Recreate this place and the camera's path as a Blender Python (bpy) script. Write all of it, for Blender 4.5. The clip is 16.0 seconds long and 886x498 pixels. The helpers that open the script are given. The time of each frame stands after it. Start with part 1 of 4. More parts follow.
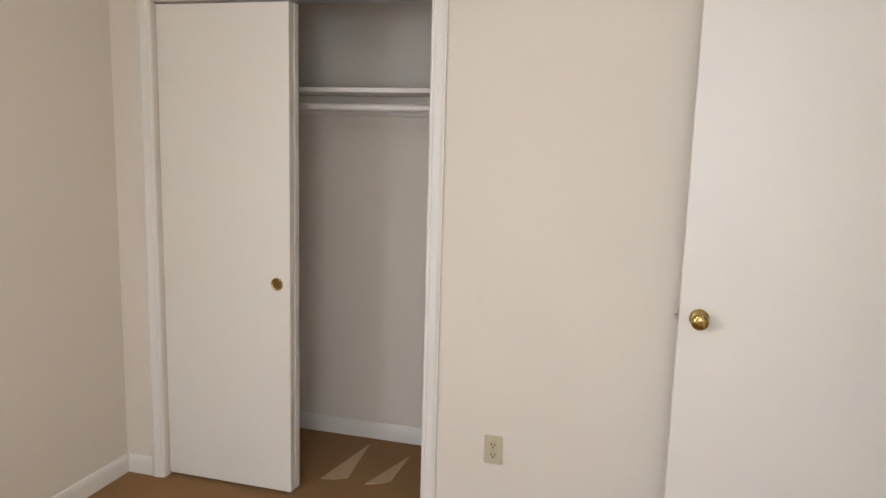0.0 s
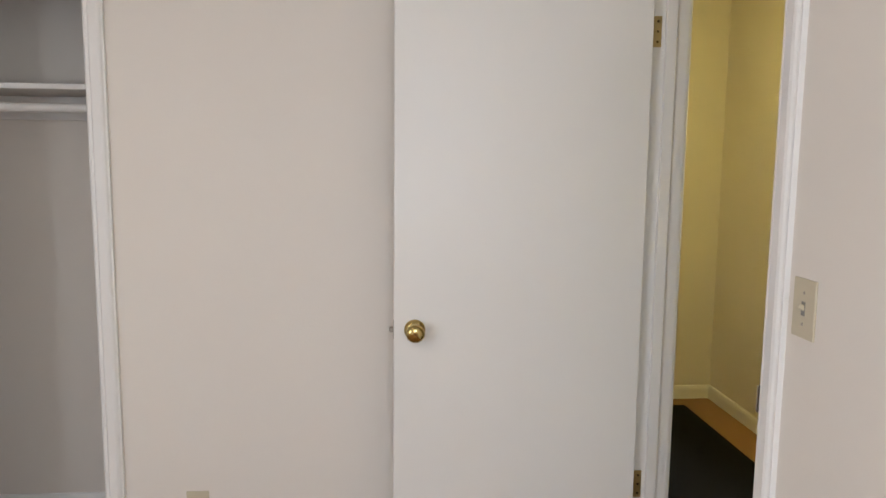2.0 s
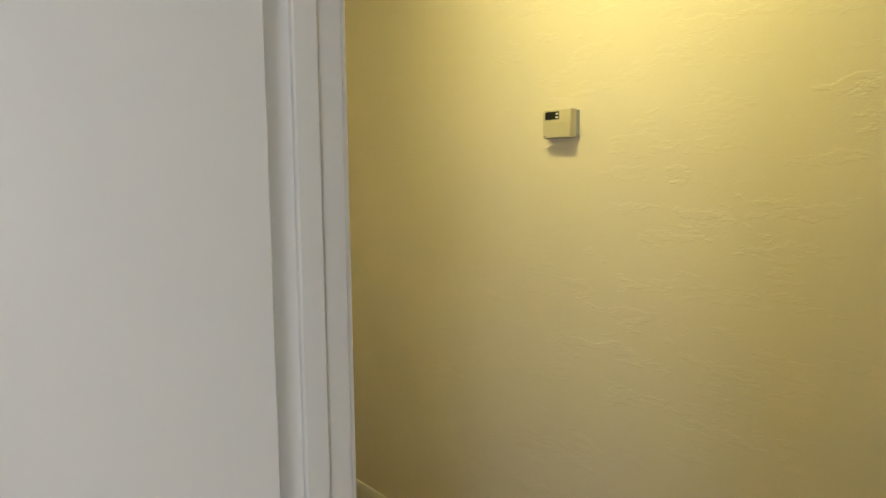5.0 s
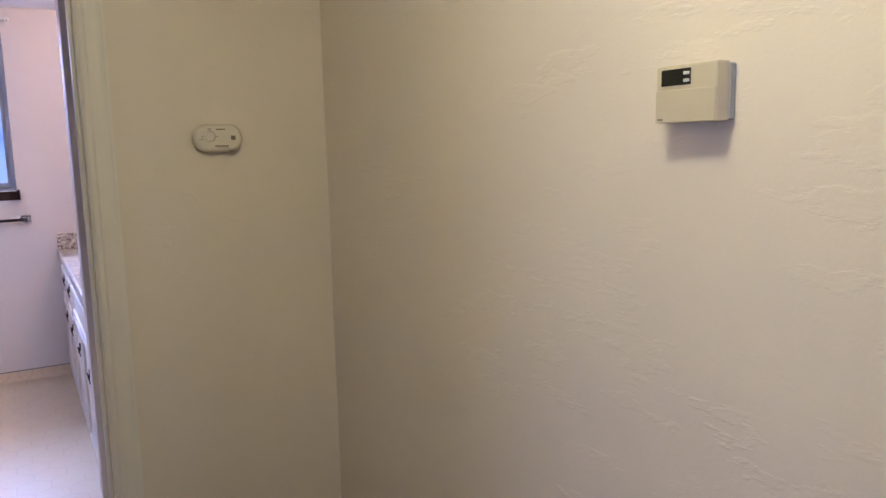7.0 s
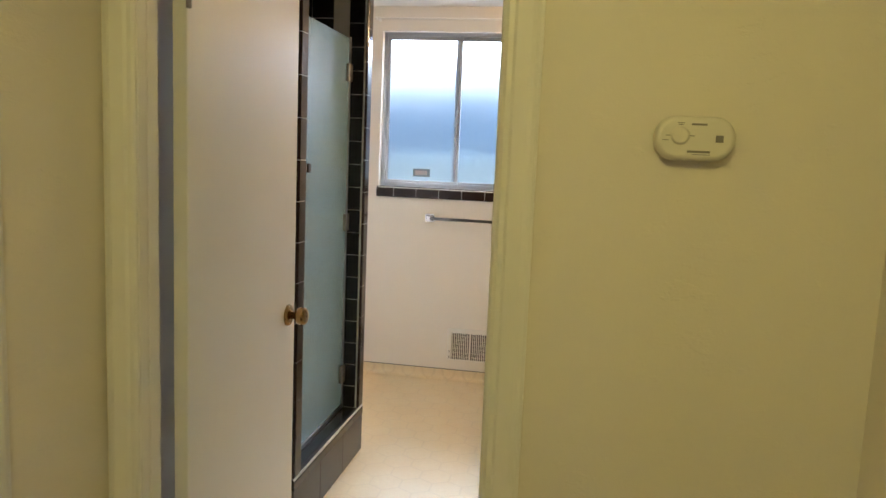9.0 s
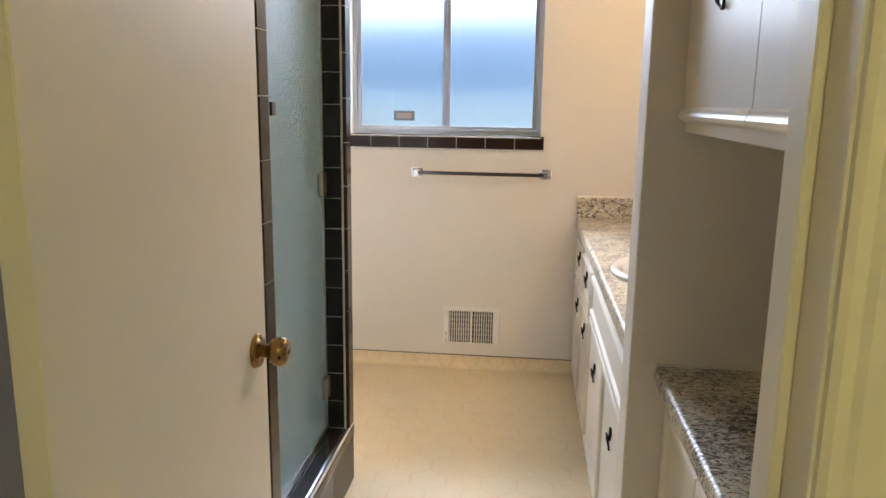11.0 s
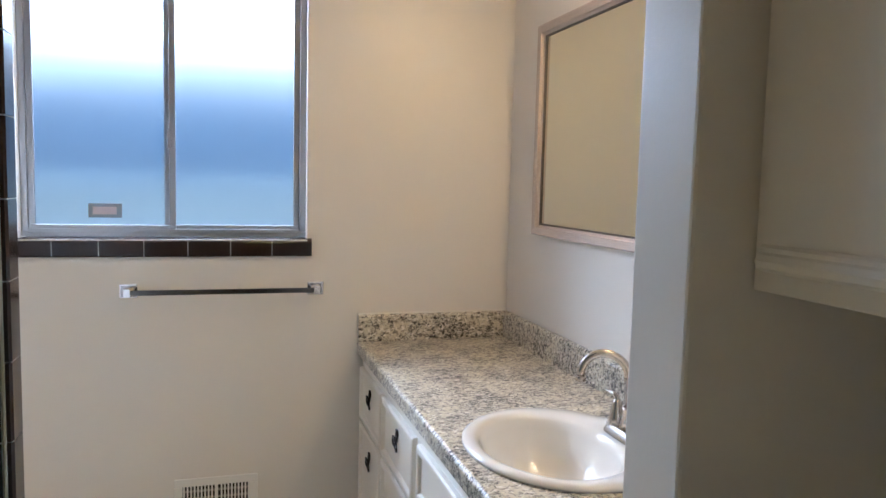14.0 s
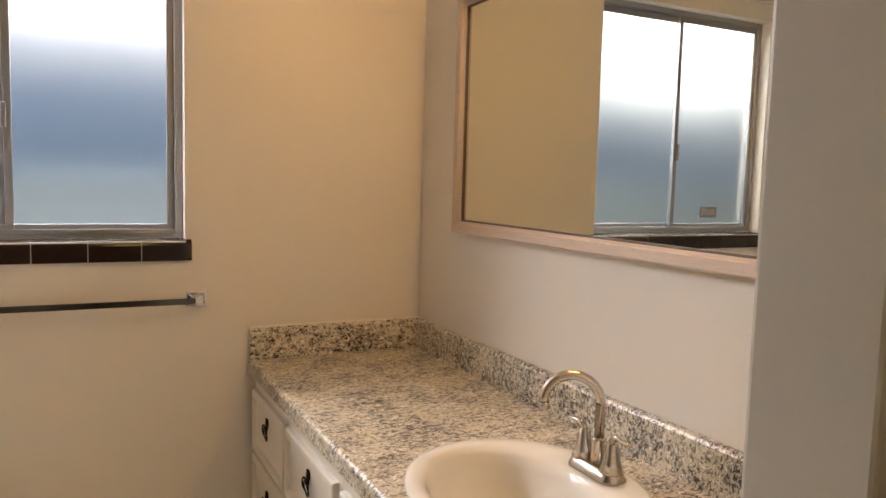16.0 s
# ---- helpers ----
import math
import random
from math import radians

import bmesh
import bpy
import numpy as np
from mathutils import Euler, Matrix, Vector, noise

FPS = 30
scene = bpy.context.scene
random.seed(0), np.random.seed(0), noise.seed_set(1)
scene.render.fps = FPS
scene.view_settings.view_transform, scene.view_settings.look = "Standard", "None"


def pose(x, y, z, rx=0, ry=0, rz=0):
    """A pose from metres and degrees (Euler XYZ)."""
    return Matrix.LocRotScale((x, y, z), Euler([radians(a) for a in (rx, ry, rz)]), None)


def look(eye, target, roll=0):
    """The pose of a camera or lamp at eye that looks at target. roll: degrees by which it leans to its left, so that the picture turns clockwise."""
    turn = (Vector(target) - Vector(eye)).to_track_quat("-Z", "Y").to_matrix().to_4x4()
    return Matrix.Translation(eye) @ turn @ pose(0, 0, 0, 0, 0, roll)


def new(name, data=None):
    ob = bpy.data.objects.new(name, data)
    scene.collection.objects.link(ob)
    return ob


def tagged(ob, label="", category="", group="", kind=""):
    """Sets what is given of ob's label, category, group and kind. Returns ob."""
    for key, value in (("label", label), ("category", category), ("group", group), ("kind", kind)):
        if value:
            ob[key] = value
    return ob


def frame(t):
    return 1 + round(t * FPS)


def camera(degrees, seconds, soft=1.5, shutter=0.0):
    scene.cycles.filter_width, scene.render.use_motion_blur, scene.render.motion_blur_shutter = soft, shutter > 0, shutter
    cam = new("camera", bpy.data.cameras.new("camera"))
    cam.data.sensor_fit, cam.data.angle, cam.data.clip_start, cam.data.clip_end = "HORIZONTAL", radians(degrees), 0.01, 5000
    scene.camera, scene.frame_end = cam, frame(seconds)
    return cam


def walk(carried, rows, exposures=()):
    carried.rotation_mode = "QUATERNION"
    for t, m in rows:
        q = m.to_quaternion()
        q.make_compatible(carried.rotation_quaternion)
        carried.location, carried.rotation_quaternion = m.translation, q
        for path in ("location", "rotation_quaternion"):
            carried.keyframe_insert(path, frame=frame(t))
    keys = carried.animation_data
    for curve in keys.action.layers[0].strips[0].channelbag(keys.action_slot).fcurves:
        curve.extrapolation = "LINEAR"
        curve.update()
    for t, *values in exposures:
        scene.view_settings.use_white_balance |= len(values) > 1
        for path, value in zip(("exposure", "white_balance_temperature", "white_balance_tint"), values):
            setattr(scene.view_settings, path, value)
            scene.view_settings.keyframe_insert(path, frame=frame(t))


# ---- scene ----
cam = camera(62.0, 16.0)
PATH = [
    (0, (-0.873, -2.826, 1.546), (-1.409, -0.925, 1.234), 1.6),
    (0.5, (-0.729, -2.731, 1.556), (-1.141, -0.795, 1.267), 1.2),
    (0.8, (-0.647, -2.707, 1.514), (-0.969, -0.749, 1.269), 1.5),
    (1, (-0.65, -2.687, 1.505), (-0.873, -0.714, 1.27), 1.5),
    (1.5, (-0.706, -2.618, 1.488), (-0.701, -0.631, 1.26), 1.3),
    (2, (-0.796, -2.521, 1.49), (-0.633, -0.544, 1.241), 0.6),
    (2.5, (-0.787, -2.368, 1.471), (-0.461, -0.413, 1.207), 0.3),
    (3, (-0.73, -2.176, 1.469), (-0.271, -0.247, 1.203), 0.3),
    (3.5, (-0.677, -1.947, 1.468), (-0.135, -0.044, 1.181), -1.1),
    (4, (-0.613, -1.687, 1.466), (0.192, 0.124, 1.194), -0.9),
    (4.3, (-0.548, -1.522, 1.438), (0.418, 0.214, 1.202), -0.4),
    (4.5, (-0.504, -1.414, 1.442), (0.583, 0.251, 1.227), -0.4),
    (4.7, (-0.462, -1.314, 1.438), (0.753, 0.262, 1.244), -0.7),
    (6.8, (0.322, -0.441, 1.526), (1.486, 1.157, 1.23), -1.8),
    (7, (0.384, -0.4, 1.515), (1.377, 1.313, 1.233), -1.3),
    (7.2, (0.493, -0.335, 1.517), (1.276, 1.485, 1.245), -0.1),
    (7.5, (0.575, -0.255, 1.502), (1.06, 1.667, 1.231), 1.0),
    (8, (0.648, -0.009, 1.495), (0.782, 1.967, 1.219), 1.1),
    (8.5, (0.696, 0.231, 1.511), (0.476, 2.203, 1.257), 1.4),
    (8.7, (0.724, 0.302, 1.507), (0.375, 2.256, 1.26), 2.5),
    (10.8, (0.398, 1.201, 1.456), (0.087, 3.14, 1.076), 0.7),
    (11, (0.341, 1.276, 1.452), (0.123, 3.226, 1.061), 0.8),
    (11.5, (0.207, 1.45, 1.461), (0.283, 3.41, 1.069), 0.2),
    (12, (0.154, 1.59, 1.473), (0.466, 3.534, 1.121), 1.3),
    (12.5, (0.133, 1.762, 1.493), (0.668, 3.671, 1.225), 1.0),
    (13, (0.069, 1.955, 1.509), (0.775, 3.813, 1.281), 0.1),
    (13.5, (0.051, 2.113, 1.502), (0.74, 3.978, 1.288), 1.4),
    (14, (0.09, 2.287, 1.509), (0.664, 4.194, 1.331), 1.4),
    (14.5, (0.086, 2.438, 1.508), (0.693, 4.338, 1.366), -0.1),
    (15, (0.052, 2.53, 1.514), (0.792, 4.382, 1.366), 0.2),
    (15.2, (0.033, 2.561, 1.492), (0.833, 4.388, 1.342), 0.7),
    (15.5, (0.034, 2.609, 1.479), (0.901, 4.404, 1.318), 1.4),
    (16, (0.064, 2.684, 1.494), (0.973, 4.456, 1.309), 1.6),
]
# Brightness and white balance along the walk: seconds, stops, kelvin, tint
EXPOSURES = [
    (0.0, 0.28, 6700, 13),
    (1.5, 0.15, 6500, 13),
    (2.0, 0.04, 6400, 14),
    (3.0, -0.02, 6400, 15),
    (4.6, -0.05, 6300, 10),
    (6.3, -0.1, 5900, 14),
    (6.8, -0.15, 4700, 46),
    (7.1, -0.18, 4700, 46),
    (7.6, -0.38, 5200, 34),
    (8.0, -0.22, 5700, 21),
    (8.7, -0.08, 5900, 13),
    (11.0, 0.08, 5900, 15),
    (12.0, 0.04, 6100, 13),
    (13.0, -0.08, 5700, 14),
    (14.0, -0.42, 5200, 13),
    (14.5, -0.68, 5600, 13),
    (15.0, -0.84, 6900, 18),
    (15.6, -0.76, 7400, 21),
    (16.0, -0.74, 7500, 21),
]
BEDROOM_W = 48.0
BEDROOM_SOUTH_W = 26.0
BED_GLOW = 30.0
BATH_W = 640.0
HALL_GLOW = 70.0
BULB_GLOW = 118.0
HALL_LAMP = (0.60, 0.15)
VANITY_LAMP_Y = 3.95
FENCE_TOP = 2.25
walk(cam, [(t, look(eye, target, roll)) for t, eye, target, roll in PATH],
     exposures=EXPOSURES)

# ---- world, sun and lamps ----
world = bpy.data.worlds.new("sky")
scene.world = world
world.use_nodes = True
sky = world.node_tree.nodes.new("ShaderNodeTexSky")
sky.sky_type = "NISHITA"
sky.sun_disc = False
sky.sun_elevation, sky.sun_rotation = radians(46.7), radians(135)
back = world.node_tree.nodes["Background"]
back.inputs["Strength"].default_value = 0.15
world.node_tree.links.new(sky.outputs[0], back.inputs["Color"])


def lamp(name, kind, m, energy, color, **size):
    data = bpy.data.lights.new(name, kind)
    data.energy, data.color = energy, color
    if kind == "AREA":
        data.shape, data.size, data.size_y = "RECTANGLE", size["w"], size["h"]
    if kind == "SUN":
        data.angle = radians(0.5)
    if kind == "POINT":
        data.shadow_soft_size = size["r"]
    ob = new(name, data)
    ob.matrix_world = m
    return ob


lamp("sun", "SUN", look((6, -6, 9), (0, 0, 0)), 3.0, (1, 0.94, 0.86))
# daylight of the bedroom windows
lamp("bedroom_daylight", "AREA", look((-3.07, -3.55, 1.5), (0, -3.55, 0.8)), BEDROOM_W, (0.80, 0.90, 1.0), w=1.25, h=1.15)
lamp("bedroom_south_daylight", "AREA", look((-0.62, -4.66, 1.5), (-0.62, 0, 0.9)), BEDROOM_SOUTH_W, (0.76, 0.88, 1.0), w=0.95, h=1.2)
# sky light falling to the bathroom window
lamp("bathroom_daylight", "AREA", look((-0.1, 7.0, 2.80), (-0.1, 5.25, 1.75)), BATH_W, (0.84, 0.92, 1.0), w=5.6, h=1.0)

# ---- materials ----


def nodes_of(name):
    m = bpy.data.materials.new(name)
    m.use_nodes = True
    t = m.node_tree
    return m, t, t.nodes["Principled BSDF"]


def add(t, kind, **inputs):
    n = t.nodes.new(kind)
    for key, v in inputs.items():
        n.inputs[key.replace("_", " ")].default_value = v
    return n


def ramp(t, source, stops):
    r = t.nodes.new("ShaderNodeValToRGB")
    e = r.color_ramp.elements
    while len(e) < len(stops):
        e.new(0.5)
    for el, (p, c) in zip(e, stops):
        el.position = p
        el.color = (*c, 1) if len(c) == 3 else c
    t.links.new(source, r.inputs[0])
    return r.outputs[0]


def mix(t, fac, a, b, how="MIX"):
    n = t.nodes.new("ShaderNodeMix")
    n.data_type, n.blend_type = "RGBA", how
    for socket, v in ((n.inputs[0], fac), (n.inputs[6], a), (n.inputs[7], b)):
        if hasattr(v, "links"):
            t.links.new(v, socket)
        elif isinstance(v, tuple):
            socket.default_value = (*v, 1)
        else:
            socket.default_value = v
    return n.outputs[2]


def coords(t, scale=(1, 1, 1)):
    c = t.nodes.new("ShaderNodeTexCoord")
    m = add(t, "ShaderNodeMapping", Scale=scale)
    t.links.new(c.outputs["Object"], m.inputs["Vector"])
    return m.outputs[0]


def noise_of(t, at, scale, detail=3.0, rough=0.55):
    n = add(t, "ShaderNodeTexNoise", Scale=scale, Detail=detail, Roughness=rough)
    t.links.new(at, n.inputs["Vector"])
    return n.outputs[0]


def bump(t, bsdf, height, strength, distance=0.002):
    b = add(t, "ShaderNodeBump", Strength=strength, Distance=distance)
    t.links.new(height, b.inputs["Height"])
    t.links.new(b.outputs[0], bsdf.inputs["Normal"])
    return b


def paint(name, color, rough, fine=140.0, relief=0.25, coarse=3.0, spread=0.04, distance=0.0015, lumps=0.0):
    """Brushed or rolled paint: fine nap, slight patchiness."""
    m, t, b = nodes_of(name)
    at = coords(t)
    big = noise_of(t, at, coarse, 4)
    dark = tuple(c * (1 - spread) for c in color)
    t.links.new(mix(t, big, dark, color), b.inputs["Base Color"])
    small = noise_of(t, at, fine, 3)
    rr = t.nodes.new("ShaderNodeMapRange")
    rr.inputs[3].default_value, rr.inputs[4].default_value = rough - 0.06, rough + 0.08
    t.links.new(noise_of(t, at, 9.0, 3), rr.inputs[0])
    t.links.new(rr.outputs[0], b.inputs["Roughness"])
    height = small
    if lumps:
        v = noise_of(t, coords(t, (1.0, 0.55, 1.7)), 9.0, 6, 0.65)
        height = mix(t, lumps, small, ramp(t, v, [(0.55, (0, 0, 0)), (0.60, (1, 1, 1)), (0.75, (0.4, 0.4, 0.4))]))
    bump(t, b, height, relief, distance)
    return m


def metal(name, color, rough, grain=(1, 1, 1), spread=0.1):
    m, t, b = nodes_of(name)
    b.inputs["Metallic"].default_value = 1
    at = coords(t, grain)
    n = noise_of(t, at, 60.0, 4)
    t.links.new(mix(t, n, tuple(c * (1 - spread) for c in color), color), b.inputs["Base Color"])
    rr = t.nodes.new("ShaderNodeMapRange")
    rr.inputs[3].default_value, rr.inputs[4].default_value = rough * 0.7, rough * 1.3
    t.links.new(n, rr.inputs[0])
    t.links.new(rr.outputs[0], b.inputs["Roughness"])
    return m


def plain(name, color, rough, spread=0.08, scale=30.0, coat=0.0):
    m, t, b = nodes_of(name)
    n = noise_of(t, coords(t), scale, 4)
    t.links.new(mix(t, n, tuple(c * (1 - spread) for c in color), color), b.inputs["Base Color"])
    b.inputs["Roughness"].default_value = rough
    b.inputs["Coat Weight"].default_value = coat
    return m


def glowing(name, color, strength):
    m, t, b = nodes_of(name)
    b.inputs["Base Color"].default_value = (0.8, 0.8, 0.8, 1)
    b.inputs["Emission Color"].default_value = (*color, 1)
    b.inputs["Emission Strength"].default_value = strength
    return m


def tile_glaze(name, color, rough):
    m, t, b = nodes_of(name)
    b.inputs["Specular IOR Level"].default_value = 0.32
    info = t.nodes.new("ShaderNodeObjectInfo")
    geo = t.nodes.new("ShaderNodeNewGeometry")
    s = add(t, "ShaderNodeMath")
    t.links.new(info.outputs["Random"], s.inputs[0])
    t.links.new(geo.outputs["Random Per Island"], s.inputs[1])
    f = add(t, "ShaderNodeMath")
    f.operation = "FRACT"
    t.links.new(s.outputs[0], f.inputs[0])
    n = noise_of(t, coords(t), 25.0, 4)
    a = mix(t, f.outputs[0], tuple(c * 0.6 for c in color), tuple(min(1, c * 1.5) for c in color))
    t.links.new(mix(t, n, a, tuple(c * 1.2 for c in color)), b.inputs["Base Color"])
    b.inputs["Roughness"].default_value = rough
    bump(t, b, noise_of(t, coords(t), 8.0, 2), 0.08, 0.004)
    return m


def carpet(name, color, spread=0.35, sheen=0.1):
    m, t, b = nodes_of(name)
    at = coords(t)
    fine, mid = noise_of(t, at, 420.0, 3), noise_of(t, at, 7.0, 5)
    a = mix(t, fine, tuple(c * (1 - spread) for c in color), tuple(c * 1.15 for c in color))
    t.links.new(mix(t, mid, a, tuple(c * 0.85 for c in color)), b.inputs["Base Color"])
    b.inputs["Roughness"].default_value = 0.95
    b.inputs["Specular IOR Level"].default_value = 0.1
    b.inputs["Sheen Weight"].default_value = sheen
    bump(t, b, fine, 0.8, 0.006)
    return m


def vinyl(name):
    """Cream sheet vinyl with a printed pattern of hexagons."""
    m, t, b = nodes_of(name)
    at = coords(t)

    def vmath(op, a, *rest):
        n = t.nodes.new("ShaderNodeVectorMath")
        n.operation = op
        t.links.new(a, n.inputs[0])
        for i, r in enumerate(rest):
            if hasattr(r, "links"):
                t.links.new(r, n.inputs[i + 1])
            else:
                n.inputs[i + 1].default_value = r
        return n.outputs["Value"] if op in ("DOT_PRODUCT", "LENGTH") else n.outputs["Vector"]

    def smath(op, a, bb):
        n = t.nodes.new("ShaderNodeMath")
        n.operation = op
        for i, r in enumerate((a, bb)):
            if hasattr(r, "links"):
                t.links.new(r, n.inputs[i])
            else:
                n.inputs[i].default_value = r
        return n.outputs[0]

    wob = noise_of(t, at, 5.0, 2)
    p = vmath("ADD", vmath("MULTIPLY", at, (7.2, 7.2, 0.0)), (100.0, 100.0, 0.0))
    r, h = (1.0, 1.7320508, 1.0), (0.5, 0.8660254, 0.0)
    ga = vmath("SUBTRACT", vmath("MODULO", p, r), h)
    gb = vmath("SUBTRACT", vmath("MODULO", vmath("ADD", p, h), r), h)
    pick = smath("LESS_THAN", vmath("LENGTH", ga), vmath("LENGTH", gb))
    g = t.nodes.new("ShaderNodeMix")
    g.data_type = "VECTOR"
    t.links.new(pick, g.inputs[0])
    t.links.new(gb, g.inputs[4])
    t.links.new(ga, g.inputs[5])
    q = vmath("ABSOLUTE", g.outputs[1])
    d = smath("MAXIMUM", vmath("DOT_PRODUCT", q, (0.5, 0.8660254, 0.0)), vmath("DOT_PRODUCT", q, (1.0, 0.0, 0.0)))
    line = ramp(t, d, [(0.455, (0, 0, 0)), (0.485, (1, 1, 1))])
    mott = noise_of(t, at, 45.0, 6, 0.7)
    base = mix(t, mott, (0.68, 0.54, 0.32), (0.82, 0.70, 0.47))
    base = mix(t, ramp(t, wob, [(0.35, (0, 0, 0)), (0.7, (0.6, 0.6, 0.6))]), base, (0.73, 0.57, 0.33))
    worn = mix(t, noise_of(t, at, 3.0, 4), (0.08, 0.08, 0.08), (0.34, 0.34, 0.34))
    ln = mix(t, 1.0, line, worn, "MULTIPLY")
    t.links.new(mix(t, ln, base, (0.52, 0.41, 0.26)), b.inputs["Base Color"])
    b.inputs["Roughness"].default_value = 0.34
    bump(t, b, mix(t, 0.5, line, mott), 0.12, 0.001)
    return m


def granite(name):
    """Laminate printed as cream and grey granite with ragged dark flecks."""
    m, t, b = nodes_of(name)

    def flecks(scale, stretch, detail, rough, warp, lo, hi, bias=None):
        n = add(t, "ShaderNodeTexNoise", Scale=scale, Detail=detail, Roughness=rough, Distortion=warp)
        t.links.new(coords(t, stretch), n.inputs["Vector"])
        v = n.outputs[0]
        if bias:
            v = mix(t, 0.28, v, bias)
        return ramp(t, v, [(lo, (0, 0, 0)), (hi, (1, 1, 1))])

    at = coords(t)
    cloud = noise_of(t, at, 8.0, 4, 0.6)
    a = mix(t, noise_of(t, at, 34.0, 4), (0.48, 0.415, 0.29), (0.77, 0.715, 0.575))
    a = mix(t, ramp(t, cloud, [(0.42, (0, 0, 0)), (0.68, (0.75, 0.75, 0.75))]), a, (0.44, 0.39, 0.33))
    a = mix(t, flecks(60.0, (1.0, 1.5, 1.3), 4, 0.66, 0.9, 0.525, 0.565), a, (0.215, 0.185, 0.15))
    a = mix(t, flecks(60.0, (1.1, 1.4, 1.2), 3, 0.6, 0.5, 0.57, 0.62), a, (0.80, 0.75, 0.66))
    dark = flecks(72.0, (1.0, 1.6, 1.4), 4, 0.62, 1.0, 0.535, 0.56, cloud)
    t.links.new(mix(t, dark, a, (0.035, 0.028, 0.024)), b.inputs["Base Color"])
    b.inputs["Roughness"].default_value = 0.32
    bump(t, b, dark, 0.05, 0.0008)
    return m


def wood_wash(name, color):
    m, t, b = nodes_of(name)
    at = coords(t, (14, 1.2, 14))
    n = noise_of(t, at, 14.0, 6, 0.7)
    t.links.new(mix(t, n, tuple(c * 0.68 for c in color), tuple(min(1, c * 1.15) for c in color)), b.inputs["Base Color"])
    b.inputs["Roughness"].default_value = 0.5
    bump(t, b, n, 0.3, 0.001)
    return m


def glass_rough(name, color, rough, ridges=0.0, ior=1.2, clear=1.0):
    m, t, b = nodes_of(name)
    b.inputs["Base Color"].default_value = (*color, 1)
    b.inputs["Roughness"].default_value = rough
    b.inputs["Transmission Weight"].default_value = clear
    b.inputs["IOR"].default_value = ior
    if ridges:
        n = noise_of(t, coords(t, (1, 0.55, 1.5)), 80.0, 3, 0.6)
        bump(t, b, n, ridges, 0.004)
    return m


WALL = paint("wall_paint_cream", (0.76, 0.70, 0.625), 0.62, relief=0.22)
WALL_HALL = paint("wall_paint_cream_trowelled", (0.76, 0.70, 0.61), 0.5, relief=0.42, lumps=0.6, distance=0.002)
WALL_BATH = paint("bathroom_wall_paint", (0.76, 0.71, 0.635), 0.42, relief=0.18)
CEIL = paint("ceiling_paint", (0.8, 0.78, 0.74), 0.8, relief=0.5)
TRIM = paint("trim_paint_white", (0.80, 0.775, 0.735), 0.38, fine=60, relief=0.1)
DOOR = paint("door_paint_white", (0.80, 0.77, 0.72), 0.36, fine=120, relief=0.14)
CABINET = paint("cabinet_paint_cream", (0.79, 0.735, 0.64), 0.30, fine=70, relief=0.16)
CARPET = carpet("tan_carpet", (0.36, 0.19, 0.072))
CARPET_LIGHT = carpet("tan_carpet_pale", (0.64, 0.44, 0.26))
RUG = carpet("black_rug_pile", (0.009, 0.009, 0.010), 0.5, 0.0)
VINYL = vinyl("cream_hexagon_vinyl")
GRANITE = granite("granite_laminate")
BLACK_TILE = tile_glaze("black_glazed_tile", (0.012, 0.011, 0.012), 0.12)
BROWN_TILE = tile_glaze("dark_brown_glazed_tile", (0.018, 0.010, 0.008), 0.14)
GREY_TILE = tile_glaze("dark_grey_matt_tile", (0.060, 0.048, 0.042), 0.35)
GROUT = plain("pale_grout", (0.58, 0.56, 0.52), 0.9)
ALUMINIUM = metal("dull_aluminium", (0.43, 0.44, 0.46), 0.34)
CHROME = metal("chrome", (0.66, 0.66, 0.67), 0.06, spread=0.03)
CHROME_DARK = metal("chrome_dark_reflection", (0.14, 0.135, 0.13), 0.16)
NICKEL = metal("brushed_nickel", (0.56, 0.51, 0.45), 0.24, grain=(1, 1, 0.08))
BRASS = metal("polished_brass", (0.52, 0.385, 0.15), 0.13)
BRASS_HINGE = metal("dull_brass", (0.72, 0.54, 0.25), 0.36)
BRASS_DARK = metal("aged_brass", (0.30, 0.19, 0.08), 0.2)
BRASS_CUP = metal("shadowed_brass", (0.20, 0.13, 0.05), 0.3)
STEEL = metal("worn_steel", (0.4, 0.36, 0.31), 0.35)
IRON = metal("black_iron", (0.035, 0.03, 0.028), 0.45, spread=0.4)
PORCELAIN = plain("porcelain_biscuit", (0.82, 0.79, 0.73), 0.08, 0.03, 5.0, 0.6)
IVORY = plain("ivory_plastic", (0.56, 0.49, 0.35), 0.35)
WHITE_PLASTIC = plain("white_plastic", (0.74, 0.70, 0.61), 0.4)
BEIGE_PLASTIC = plain("beige_plastic", (0.58, 0.53, 0.40), 0.42)
GREY_PLASTIC = plain("grey_plastic", (0.34, 0.36, 0.38), 0.45)
SCREEN = plain("dark_display", (0.012, 0.015, 0.014), 0.15)
BLACK = plain("black_slot", (0.01, 0.01, 0.01), 0.8)
PALE_PRINT = plain("pale_print", (0.7, 0.72, 0.7), 0.5)
GREY_PRINT = plain("grey_print", (0.22, 0.20, 0.18), 0.6)
VENT_WHITE = paint("vent_enamel_white", (0.80, 0.77, 0.72), 0.35, relief=0.08)
FROSTED = glass_rough("frosted_glass", (0.95, 0.97, 1.0), 0.36)
SHOWER_GLASS = glass_rough("rain_textured_glass", (0.48, 0.69, 0.79), 0.12, 1.0, 1.45, 0.62)
MIRROR = metal("mirror_silver", (0.74, 0.76, 0.70), 0.012, spread=0.0)
WASHED = wood_wash("whitewashed_wood", (0.53, 0.43, 0.355))
